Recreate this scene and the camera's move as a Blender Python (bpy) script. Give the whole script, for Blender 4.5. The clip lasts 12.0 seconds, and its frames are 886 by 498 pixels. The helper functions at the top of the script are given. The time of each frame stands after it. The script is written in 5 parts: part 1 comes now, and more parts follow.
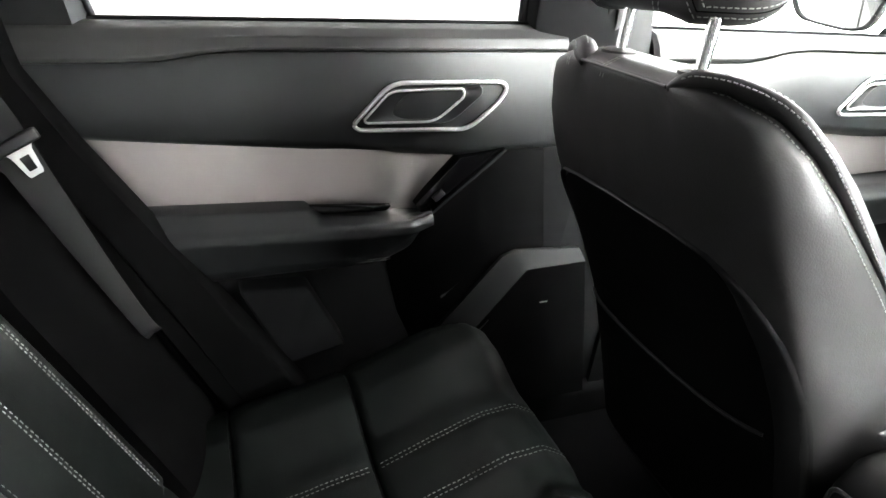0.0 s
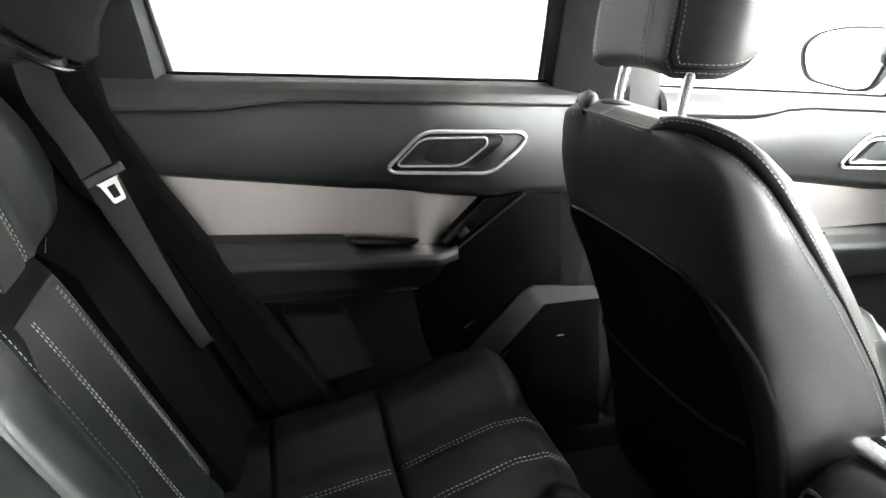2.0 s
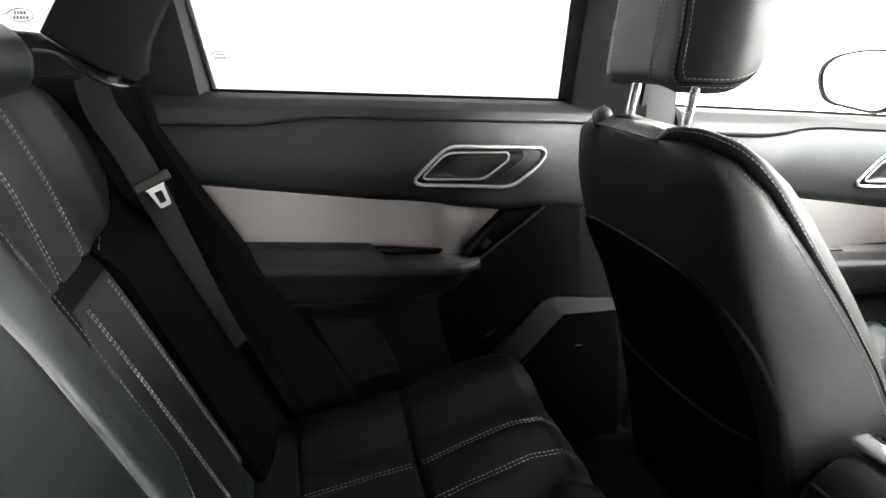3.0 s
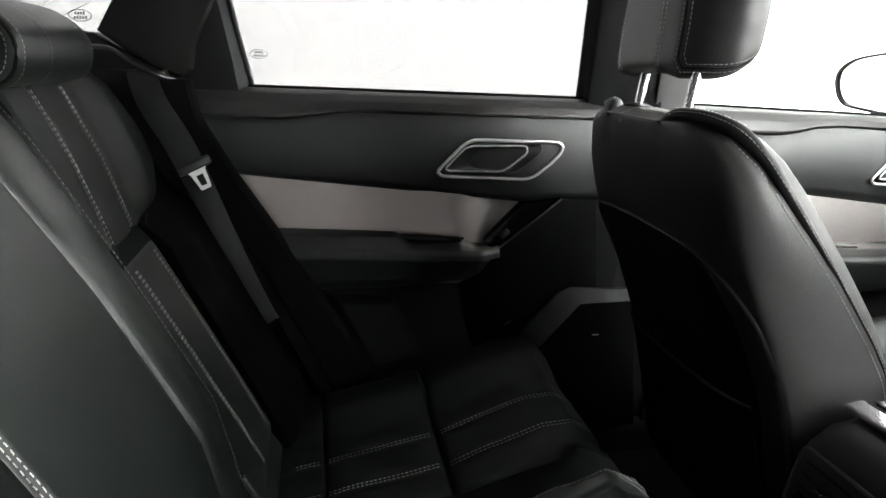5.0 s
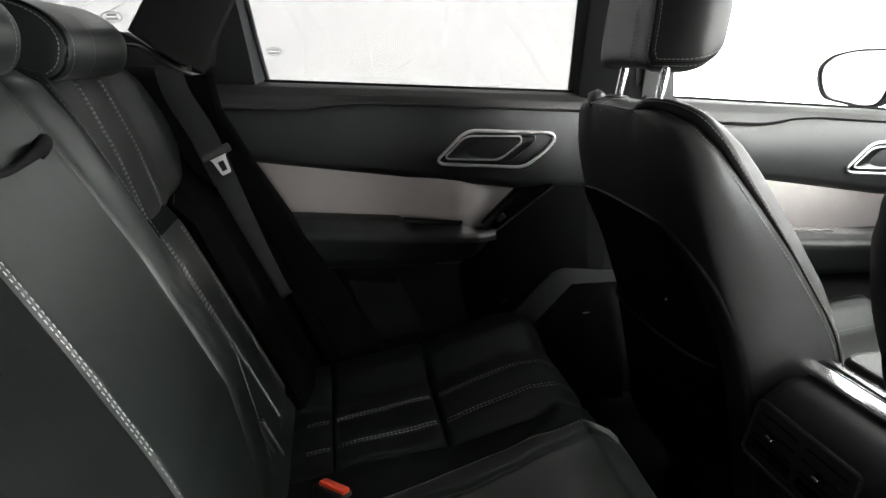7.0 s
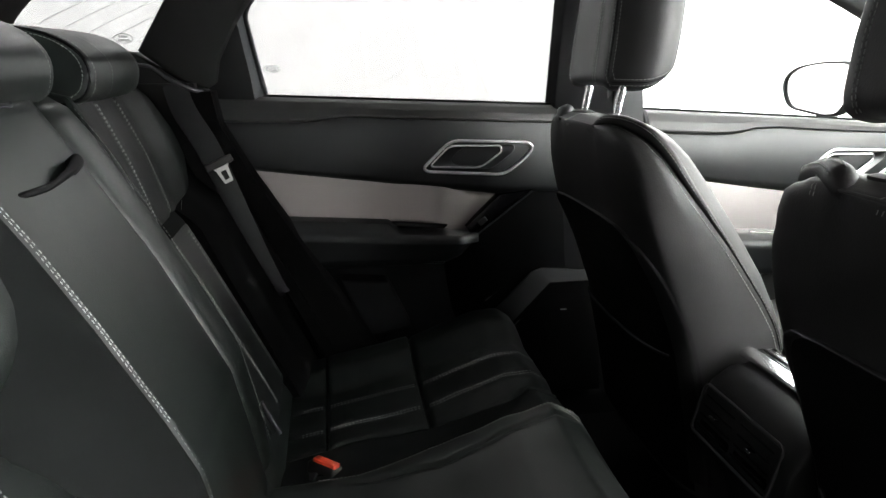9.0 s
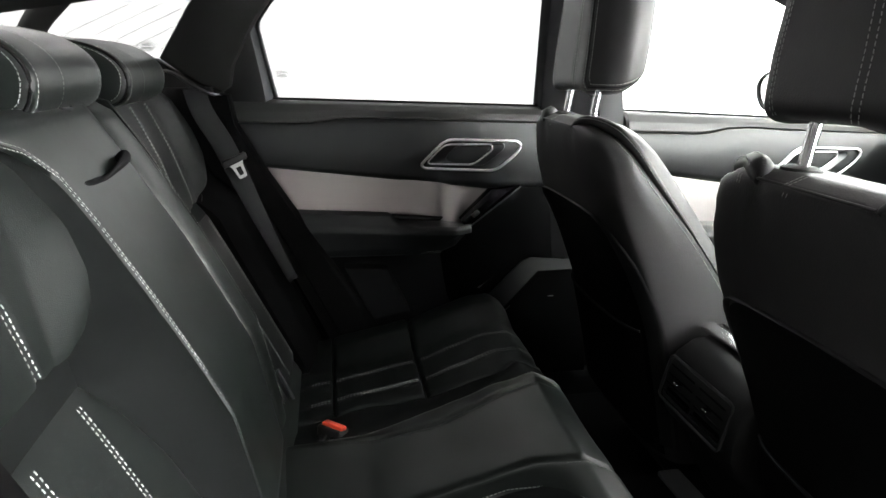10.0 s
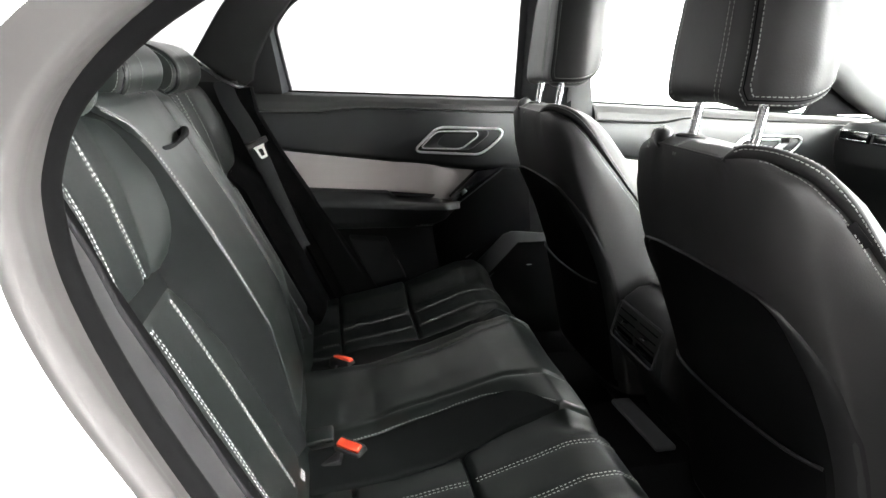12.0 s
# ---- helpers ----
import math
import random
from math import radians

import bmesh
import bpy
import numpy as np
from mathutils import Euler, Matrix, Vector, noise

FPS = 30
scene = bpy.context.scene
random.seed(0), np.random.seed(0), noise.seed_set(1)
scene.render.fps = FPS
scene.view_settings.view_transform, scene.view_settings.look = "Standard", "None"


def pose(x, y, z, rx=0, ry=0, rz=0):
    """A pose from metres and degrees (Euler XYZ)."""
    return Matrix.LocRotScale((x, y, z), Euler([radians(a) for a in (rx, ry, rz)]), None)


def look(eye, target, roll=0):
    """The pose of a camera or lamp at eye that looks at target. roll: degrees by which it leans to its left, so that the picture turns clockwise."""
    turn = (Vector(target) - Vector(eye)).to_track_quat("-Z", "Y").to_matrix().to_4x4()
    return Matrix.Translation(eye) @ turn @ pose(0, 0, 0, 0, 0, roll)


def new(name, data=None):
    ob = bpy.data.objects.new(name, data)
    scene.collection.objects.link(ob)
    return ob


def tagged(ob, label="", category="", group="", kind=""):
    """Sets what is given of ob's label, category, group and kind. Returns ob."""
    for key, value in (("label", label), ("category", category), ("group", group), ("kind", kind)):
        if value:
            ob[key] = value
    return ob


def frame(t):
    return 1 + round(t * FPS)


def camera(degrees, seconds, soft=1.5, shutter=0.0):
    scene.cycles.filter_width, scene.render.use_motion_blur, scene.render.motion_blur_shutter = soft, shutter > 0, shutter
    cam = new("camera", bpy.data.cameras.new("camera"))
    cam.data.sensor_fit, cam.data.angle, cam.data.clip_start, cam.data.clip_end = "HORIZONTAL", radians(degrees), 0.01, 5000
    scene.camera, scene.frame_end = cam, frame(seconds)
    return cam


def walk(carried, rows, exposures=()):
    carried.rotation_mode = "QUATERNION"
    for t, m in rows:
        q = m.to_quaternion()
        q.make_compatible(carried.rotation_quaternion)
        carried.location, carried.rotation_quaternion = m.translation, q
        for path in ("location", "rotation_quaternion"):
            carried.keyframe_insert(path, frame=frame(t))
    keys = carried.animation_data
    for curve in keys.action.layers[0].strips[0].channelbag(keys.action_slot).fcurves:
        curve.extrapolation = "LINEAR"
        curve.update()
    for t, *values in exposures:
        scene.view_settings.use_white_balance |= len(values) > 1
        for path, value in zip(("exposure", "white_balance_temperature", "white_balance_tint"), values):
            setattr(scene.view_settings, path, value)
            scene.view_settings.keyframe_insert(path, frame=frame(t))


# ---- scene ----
from mathutils.bvhtree import BVHTree

cam = camera(64.6, 12.0)
PATH = [
    (0, (0.007, -0.296, 1.38), (0.595, 1.428, 0.555), 0.6),
    (0.5, (0.008, -0.323, 1.386), (0.585, 1.42, 0.593), 0.6),
    (1, (0.004, -0.356, 1.388), (0.561, 1.41, 0.632), 0.6),
    (1.5, (-0.006, -0.398, 1.386), (0.525, 1.397, 0.68), 0.6),
    (2, (-0.004, -0.431, 1.381), (0.49, 1.389, 0.716), 0.5),
    (2.5, (-0.009, -0.465, 1.379), (0.451, 1.378, 0.754), 0.5),
    (3, (-0.01, -0.5, 1.369), (0.41, 1.364, 0.777), 0.4),
    (5, (-0.008, -0.587, 1.326), (0.328, 1.311, 0.793), 0.3),
    (5.5, (-0.002, -0.616, 1.327), (0.323, 1.283, 0.789), 0.2),
    (6, (-0.004, -0.654, 1.324), (0.317, 1.246, 0.787), 0.2),
    (6.5, (-0.006, -0.681, 1.32), (0.309, 1.22, 0.785), 0.1),
    (7, (-0.007, -0.707, 1.323), (0.3, 1.195, 0.786), 0.1),
    (9, (0.007, -0.827, 1.355), (0.313, 1.076, 0.822), -0.1),
    (9.5, (0.001, -0.887, 1.364), (0.311, 1.015, 0.83), -0.1),
    (10, (-0.01, -0.967, 1.368), (0.302, 0.936, 0.836), -0.1),
    (10.5, (-0.032, -1.043, 1.366), (0.284, 0.859, 0.835), -0.1),
    (11, (-0.033, -1.115, 1.364), (0.284, 0.787, 0.834), -0.1),
    (11.5, (-0.035, -1.191, 1.362), (0.285, 0.712, 0.835), -0.1),
    (12, (-0.039, -1.249, 1.363), (0.279, 0.653, 0.833), -0.0),
]
walk(cam, [(t, look(eye, target, roll)) for t, eye, target, roll in PATH],
     exposures=[(0, 1.12), (2.0, 1.06), (2.5, 0.74), (3.2, 0.25), (4.8, -0.36), (7.2, -0.50), (9.0, -0.37), (10.5, 0.10), (12, 0.46)])

# ---- light: a white photo studio round the car, its glow added to light the cabin ----
world = bpy.data.worlds.new("studio_world")
scene.world = world
world.use_nodes = True
world.node_tree.nodes["Background"].inputs["Color"].default_value = (1.0, 0.99, 0.97, 1)
world.node_tree.nodes["Background"].inputs["Strength"].default_value = 0.03
# Glow strengths are chosen to light the cabin; no lamp is known.
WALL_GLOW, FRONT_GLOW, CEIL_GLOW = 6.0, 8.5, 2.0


# ---- materials ----
def node_mat(name):
    m = bpy.data.materials.new(name)
    m.use_nodes = True
    nt = m.node_tree
    return m, nt, nt.nodes["Principled BSDF"]


def link(nt, a, b):
    nt.links.new(a, b)


def surface(name, color, rough, metal=0.0, grain=300.0, bump=0.05, vary=0.12, blotch=6.0, kind="noise", spec=0.5, coat=0.0, rvary=0.08, sheen=0.0):
    """A procedural surface: grain relief, colour variation at two scales, uneven gloss."""
    m, nt, b = node_mat(name)
    tc = nt.nodes.new("ShaderNodeTexCoord")
    big = nt.nodes.new("ShaderNodeTexNoise")
    big.inputs["Scale"].default_value = blotch
    big.inputs["Detail"].default_value = 5
    link(nt, tc.outputs["Object"], big.inputs["Vector"])
    if kind == "leather":
        fine = nt.nodes.new("ShaderNodeTexVoronoi")
        fine.feature = "SMOOTH_F1"
        fine.inputs["Scale"].default_value = grain
        out = fine.outputs["Distance"]
    else:
        fine = nt.nodes.new("ShaderNodeTexNoise")
        fine.inputs["Scale"].default_value = grain
        fine.inputs["Detail"].default_value = 3
        out = fine.outputs["Fac"]
    link(nt, tc.outputs["Object"], fine.inputs["Vector"])
    mix = nt.nodes.new("ShaderNodeMix")
    mix.data_type = "RGBA"
    lo = tuple(c * (1 - vary) for c in color) + (1,)
    hi = tuple(min(1, c * (1 + vary)) for c in color) + (1,)
    mix.inputs[6].default_value, mix.inputs[7].default_value = lo, hi
    add = nt.nodes.new("ShaderNodeMath")
    add.operation = "MULTIPLY_ADD"
    add.inputs[1].default_value = 0.4
    link(nt, out, add.inputs[0])
    half = nt.nodes.new("ShaderNodeMath")
    half.operation = "MULTIPLY"
    half.inputs[1].default_value = 0.7
    link(nt, big.outputs["Fac"], half.inputs[0])
    link(nt, half.outputs[0], add.inputs[2])
    link(nt, add.outputs[0], mix.inputs[0])
    link(nt, mix.outputs[2], b.inputs["Base Color"])
    rr = nt.nodes.new("ShaderNodeMapRange")
    rr.inputs["To Min"].default_value, rr.inputs["To Max"].default_value = rough - rvary, rough + rvary
    link(nt, big.outputs["Fac"], rr.inputs["Value"])
    link(nt, rr.outputs[0], b.inputs["Roughness"])
    b.inputs["Metallic"].default_value = metal
    b.inputs["Specular IOR Level"].default_value = spec
    b.inputs["Coat Weight"].default_value = coat
    b.inputs["Coat Roughness"].default_value = 0.1
    b.inputs["Sheen Weight"].default_value = sheen
    if bump > 0:
        bp = nt.nodes.new("ShaderNodeBump")
        bp.inputs["Strength"].default_value = bump
        bp.inputs["Distance"].default_value = 0.001
        link(nt, out, bp.inputs["Height"])
        soft = nt.nodes.new("ShaderNodeBump")
        soft.inputs["Strength"].default_value = bump * 0.6
        soft.inputs["Distance"].default_value = 0.004
        wr = nt.nodes.new("ShaderNodeTexNoise")
        wr.inputs["Scale"].default_value = 24
        wr.inputs["Detail"].default_value = 2
        link(nt, tc.outputs["Object"], wr.inputs["Vector"])
        link(nt, wr.outputs["Fac"], soft.inputs["Height"])
        link(nt, soft.outputs[0], bp.inputs["Normal"])
        link(nt, bp.outputs[0], b.inputs["Normal"])
    return m


def glow(name, color, strength, vary=0.03):
    m, nt, b = node_mat(name)
    b.inputs["Base Color"].default_value = (*color, 1)
    b.inputs["Roughness"].default_value = 0.9
    b.inputs["Emission Color"].default_value = (*color, 1)
    tc = nt.nodes.new("ShaderNodeTexCoord")
    n = nt.nodes.new("ShaderNodeTexNoise")
    n.inputs["Scale"].default_value = 0.8
    link(nt, tc.outputs["Object"], n.inputs["Vector"])
    r = nt.nodes.new("ShaderNodeMapRange")
    r.inputs["To Min"].default_value, r.inputs["To Max"].default_value = strength * (1 - vary), strength * (1 + vary)
    link(nt, n.outputs["Fac"], r.inputs["Value"])
    link(nt, r.outputs[0], b.inputs["Emission Strength"])
    return m


def pane_mat(name, tint, gloss=0.06):
    m = bpy.data.materials.new(name)
    m.use_nodes = True
    nt = m.node_tree
    nt.nodes.clear()
    out = nt.nodes.new("ShaderNodeOutputMaterial")
    tr = nt.nodes.new("ShaderNodeBsdfTransparent")
    tr.inputs["Color"].default_value = (*tint, 1)
    gl = nt.nodes.new("ShaderNodeBsdfGlossy")
    gl.inputs["Roughness"].default_value = 0.02
    mx = nt.nodes.new("ShaderNodeMixShader")
    mx.inputs[0].default_value = gloss
    link(nt, tr.outputs[0], mx.inputs[1])
    link(nt, gl.outputs[0], mx.inputs[2])
    link(nt, mx.outputs[0], out.inputs["Surface"])
    return m


LEATHER = surface("black_leather", (0.0068, 0.0093, 0.0083), 0.37, grain=620, bump=0.12, kind="leather", vary=0.2, blotch=9, spec=0.5)
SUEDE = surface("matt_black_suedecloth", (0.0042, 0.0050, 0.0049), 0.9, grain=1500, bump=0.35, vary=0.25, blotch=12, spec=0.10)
LEATHER_SIDE = surface("black_leather_smooth", (0.0250, 0.0243, 0.0247), 0.50, grain=520, bump=0.16, kind="leather", vary=0.2, blotch=7, spec=0.5)
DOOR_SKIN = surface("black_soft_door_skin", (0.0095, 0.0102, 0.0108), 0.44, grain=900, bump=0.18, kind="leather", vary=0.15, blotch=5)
PLASTIC = surface("black_grained_plastic", (0.008, 0.008, 0.0085), 0.55, grain=1100, bump=0.2, vary=0.15, blotch=8)
GREY_PLASTIC = surface("dark_grey_plastic", (0.024, 0.026, 0.029), 0.5, grain=1000, bump=0.2, vary=0.12, blotch=8)
GLOSS_BLACK = surface("gloss_black_trim", (0.004, 0.004, 0.0045), 0.16, grain=200, bump=0.0, vary=0.1, rvary=0.04, spec=0.3)
RUBBER = surface("black_rubber", (0.005, 0.005, 0.0055), 0.8, grain=500, bump=0.1, vary=0.2, spec=0.12)
CARPET = surface("black_carpet", (0.006, 0.006, 0.0065), 0.95, grain=1400, bump=0.9, vary=0.4, blotch=20, spec=0.1)
HEADLINER = surface("dark_headliner", (0.021, 0.0208, 0.0205), 0.95, grain=1500, bump=0.3, vary=0.15, spec=0.1)
WEBBING = surface("grey_belt_webbing", (0.015, 0.0153, 0.016), 0.75, grain=1800, bump=0.4, vary=0.2, spec=0.25)
THREAD = surface("pale_grey_thread", (0.32, 0.33, 0.315), 0.7, grain=2500, bump=0.2, vary=0.15)
CHROME = surface("satin_chrome", (0.80, 0.80, 0.81), 0.2, metal=1.0, grain=90, bump=0.0, vary=0.04, rvary=0.05)
STEEL = surface("pale_tongue_steel", (0.72, 0.72, 0.72), 0.45, metal=0.25, grain=150, bump=0.02, vary=0.06)
INLAY = surface("brushed_aluminium_inlay", (0.40, 0.37, 0.36), 0.36, metal=0.9, grain=260, bump=0.03, vary=0.06, blotch=3)
RED = surface("red_buckle_button", (0.75, 0.07, 0.03), 0.4, grain=300, bump=0.03, vary=0.08)
# Jamb paint is darkened far below the body's, against the strong side glow.
PAINT = surface("darkened_jamb_paint", (0.036, 0.0343, 0.0335), 0.55, grain=2200, bump=0.02, vary=0.05, blotch=3, spec=0.18)
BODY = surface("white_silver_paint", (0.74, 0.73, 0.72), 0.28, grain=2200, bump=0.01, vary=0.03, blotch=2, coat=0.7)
# Wall and floor paints are kept dark to limit light through the open door.
DIM_WALL = surface("unseen_wall_dark_paint", (0.035, 0.035, 0.035), 0.8, grain=60, bump=0.05, vary=0.05, blotch=0.8)
FLOOR_GREY = surface("studio_floor_paint", (0.05, 0.05, 0.049), 0.5, grain=40, bump=0.05, vary=0.06, blotch=1)
WHITE_WALL = glow("white_studio_wall", (1.0, 0.99, 0.982), WALL_GLOW)
FRONT_WALL = glow("glowing_front_fill_wall", (1.0, 0.99, 0.982), FRONT_GLOW)
REAR_WALL = glow("faint_glow_rear_wall", (1.0, 0.99, 0.982), 0.6)
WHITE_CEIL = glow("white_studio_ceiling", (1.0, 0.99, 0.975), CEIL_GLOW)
# Added fill: the brighter part of the unseen ceiling.
FILL_CEIL = glow("added_ceiling_fill", (1.0, 0.99, 0.975), 9.5)
REAR_GLASS = pane_mat("tinted_glass", (0.34, 0.344, 0.344), 0.03)
CLEAR_GLASS = pane_mat("clear_glass", (0.9, 0.92, 0.91), 0.05)
MIRROR = surface("mirror_silver", (0.9, 0.9, 0.9), 0.02, metal=1.0, grain=50, bump=0.0, vary=0.01, rvary=0.01)
# Added fill glow for the unseen wall section at the near front.
SIDE_FILL = glow("added_side_fill", (1.0, 0.99, 0.982), 62.0)
SATIN = surface("dark_satin_chrome", (0.14, 0.14, 0.145), 0.30, metal=1.0, grain=90, bump=0.0, vary=0.05, rvary=0.05)
BACK_SHELL = surface("matt_black_seat_shell", (0.0028, 0.0028, 0.003), 0.75, grain=900, bump=0.25, vary=0.2, spec=0.10)
# Matt pad leather, darkened to stand for the shade on the far bench.
PAD_LEATHER = surface("matt_darkened_pad_leather", (0.0057, 0.0073, 0.0068), 0.44, grain=900, bump=0.25, kind="leather", vary=0.25, blotch=10, spec=0.24)
# Pillar cloth coloured pale to stand for the windscreen light on it.
LIT_PILLAR_CLOTH = surface("lit_pillar_cloth", (0.10, 0.10, 0.10), 0.9, grain=1500, bump=0.3, vary=0.12, spec=0.2)
# Dull black of the door seal, also painted on parts and gaps as shade.
SEAL_AND_SHADE = surface("black_seal_and_shade", (0.0016, 0.0016, 0.0017), 0.9, grain=500, bump=0.1, vary=0.2, spec=0.05)
TAG = surface("grey_tag_cloth", (0.012, 0.012, 0.013), 0.7, grain=1800, bump=0.4, vary=0.2, spec=0.2)
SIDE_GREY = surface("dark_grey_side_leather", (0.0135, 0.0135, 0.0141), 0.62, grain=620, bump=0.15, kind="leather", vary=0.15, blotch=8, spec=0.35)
SIDE_ROLL = surface("dark_rolled_leather", (0.017, 0.017, 0.0175), 0.52, grain=560, bump=0.15, kind="leather", vary=0.18, blotch=8, spec=0.4)
MAT_GREY = surface("grey_ribbed_mat", (0.075, 0.078, 0.080), 0.8, grain=900, bump=0.5, vary=0.2, spec=0.2)
BRIGHT_RING = surface("bright_chrome_ring", (0.88, 0.88, 0.89), 0.32, metal=0.75, grain=90, bump=0.0, vary=0.04, rvary=0.05)
# Door skin made lighter for the sills, as if lit from the windows.
LIT_SILL_SKIN = surface("lit_sill_skin", (0.026, 0.0258, 0.0255), 0.42, grain=900, bump=0.18, kind="leather", vary=0.15, blotch=5)
PILLAR_GREY = surface("grey_pillar_plastic", (0.045, 0.045, 0.046), 0.6, grain=1000, bump=0.2, vary=0.12, blotch=8)
# Lighter copy of the speaker cover's black, for its lit top bevel.
LIT_BEVEL = surface("lit_bevel_plastic", (0.0062, 0.0066, 0.0075), 0.65, grain=1000, bump=0.2, vary=0.12, blotch=8)
MARK_INK = surface("grey_glass_print", (0.30, 0.30, 0.30), 0.7, grain=500, bump=0.0, vary=0.1)
# Rim plastic lighter than the seat shell, for the light its slope catches.
LIT_RIM = surface("lit_rim_plastic", (0.012, 0.012, 0.0125), 0.45, grain=900, bump=0.15, vary=0.15, spec=0.4)
PALE_INK = surface("grey_print", (0.55, 0.55, 0.55), 0.7, grain=500, bump=0.0, vary=0.1)


# ---- mesh tools ----
def smooth(me, angle=42):
    me.shade_smooth()
    me.set_sharp_from_angle(angle=radians(angle))


def mesh_of(name, verts, faces, material, angle=42):
    me = bpy.data.meshes.new(name)
    me.from_pydata([tuple(map(float, v)) for v in verts], [], faces)
    me.update()
    bm = bmesh.new()
    bm.from_mesh(me)
    bmesh.ops.remove_doubles(bm, verts=bm.verts, dist=1e-5)
    bmesh.ops.recalc_face_normals(bm, faces=bm.faces)
    bm.to_mesh(me)
    bm.free()
    me.materials.append(material)
    smooth(me, angle)
    return me


def thing(name, at, label, category, group="", kind=""):
    ob = new(name)
    ob.empty_display_size = 0.05
    ob.location = at
    return tagged(ob, label, category, group, kind)


def part(name, me, parent, label=""):
    """Links a mesh in world coordinates as a part under a thing or under a part."""
    ob = new(name, me)
    ob.parent = parent
    if parent.parent is None:
        ob.matrix_parent_inverse = Matrix.Translation(-Vector(parent.location))
    return tagged(ob, label) if label else ob


def solo(name, me, label, category, group="", kind=""):
    return tagged(new(name, me), label, category, group, kind)


def slab(f, nu, nv, off, material, name="slab", angle=50):
    """A closed solid: the sheet f(u, v) with u, v in 0..1, and its copy moved by off (a vector or a function of u, v)."""
    V, F = [], []
    for side in (0, 1):
        for i in range(nu + 1):
            for j in range(nv + 1):
                p = Vector(f(i / nu, j / nv))
                if side:
                    p = p + Vector(off(i / nu, j / nv) if callable(off) else off)
                V.append(p)
    n = (nu + 1) * (nv + 1)
    idx = lambda i, j, s: s * n + i * (nv + 1) + j
    for i in range(nu):
        for j in range(nv):
            F.append((idx(i, j, 0), idx(i + 1, j, 0), idx(i + 1, j + 1, 0), idx(i, j + 1, 0)))
            F.append((idx(i, j, 1), idx(i, j + 1, 1), idx(i + 1, j + 1, 1), idx(i + 1, j, 1)))
    for i in range(nu):
        for j in (0, nv):
            F.append((idx(i, j, 0), idx(i, j, 1), idx(i + 1, j, 1), idx(i + 1, j, 0)))
    for j in range(nv):
        for i in (0, nu):
            F.append((idx(i, j, 0), idx(i, j + 1, 0), idx(i, j + 1, 1), idx(i, j, 1)))
    return mesh_of(name, V, F, material, angle)


def rings(loops, material, name="rings", angle=50, cap=True):
    """A solid lofted through closed loops of equal length."""
    V, F, n = [], [], len(loops[0])
    for lp in loops:
        V += lp
    for k in range(len(loops) - 1):
        for i in range(n):
            j = (i + 1) % n
            F.append((k * n + i, k * n + j, (k + 1) * n + j, (k + 1) * n + i))
    if cap:
        F.append(tuple(range(n - 1, -1, -1)))
        F.append(tuple((len(loops) - 1) * n + i for i in range(n)))
    return mesh_of(name, V, F, material, angle)


def spow(v, p):
    return math.copysign(abs(v) ** p, v)


def tube(pts, r, material, closed=False, sides=10, name="tube", flat=1.0, up=(0, 0, 1)):
    """A round (or flattened) rod along points."""
    pts = [Vector(p) for p in pts]
    n, loops = len(pts), []
    for i, p in enumerate(pts):
        a = pts[(i - 1) % n] if closed or i > 0 else pts[i]
        b = pts[(i + 1) % n] if closed or i < n - 1 else pts[i]
        d = (b - a).normalized()
        s = d.cross(Vector(up))
        if s.length < 1e-4:
            s = d.cross(Vector((0, 1, 0)))
        if i and not closed and flat == 1.0:
            s = last - d * last.dot(d)
        s.normalize()
        last = s
        w = s.cross(d).normalized()
        rr = r[i] if isinstance(r, (list, tuple)) else r
        loops.append([p + s * rr * math.cos(k / sides * math.tau) + w * rr * flat * math.sin(k / sides * math.tau) for k in range(sides)])
    if closed:
        loops.append(loops[0])
    return rings(loops, material, name, 60, cap=not closed)


def smooth_line(pts, n=40, closed=False):
    """Points along a Catmull-Rom line through pts."""
    P = [Vector(p) for p in pts]
    m = len(P)
    out = []
    spans = m if closed else m - 1
    for k in range(n + (0 if closed else 1)):
        t = k / n * spans
        i = min(int(t), spans - 1)
        f = t - i
        g = (lambda q: P[q % m]) if closed else (lambda q: P[max(0, min(m - 1, q))])
        a, b, c, d = g(i - 1), g(i), g(i + 1), g(i + 2)
        out.append(0.5 * ((2 * b) + (c - a) * f + (2 * a - 5 * b + 4 * c - d) * f * f + (3 * b - a - 3 * c + d) * f ** 3))
    return out


def round_poly(pts, r, seg=5):
    """A closed 2D outline with rounded corners."""
    out, n = [], len(pts)
    for i in range(n):
        p, a, b = Vector(pts[i]), Vector(pts[i - 1]), Vector(pts[(i + 1) % n])
        rr = r[i] if isinstance(r, (list, tuple)) else r
        da, db = (a - p), (b - p)
        ra, rb = min(rr, da.length * 0.45), min(rr, db.length * 0.45)
        s, e = p + da.normalized() * ra, p + db.normalized() * rb
        for k in range(seg + 1):
            t = k / seg
            out.append((1 - t) ** 2 * s + 2 * t * (1 - t) * p + t * t * e)
    return out


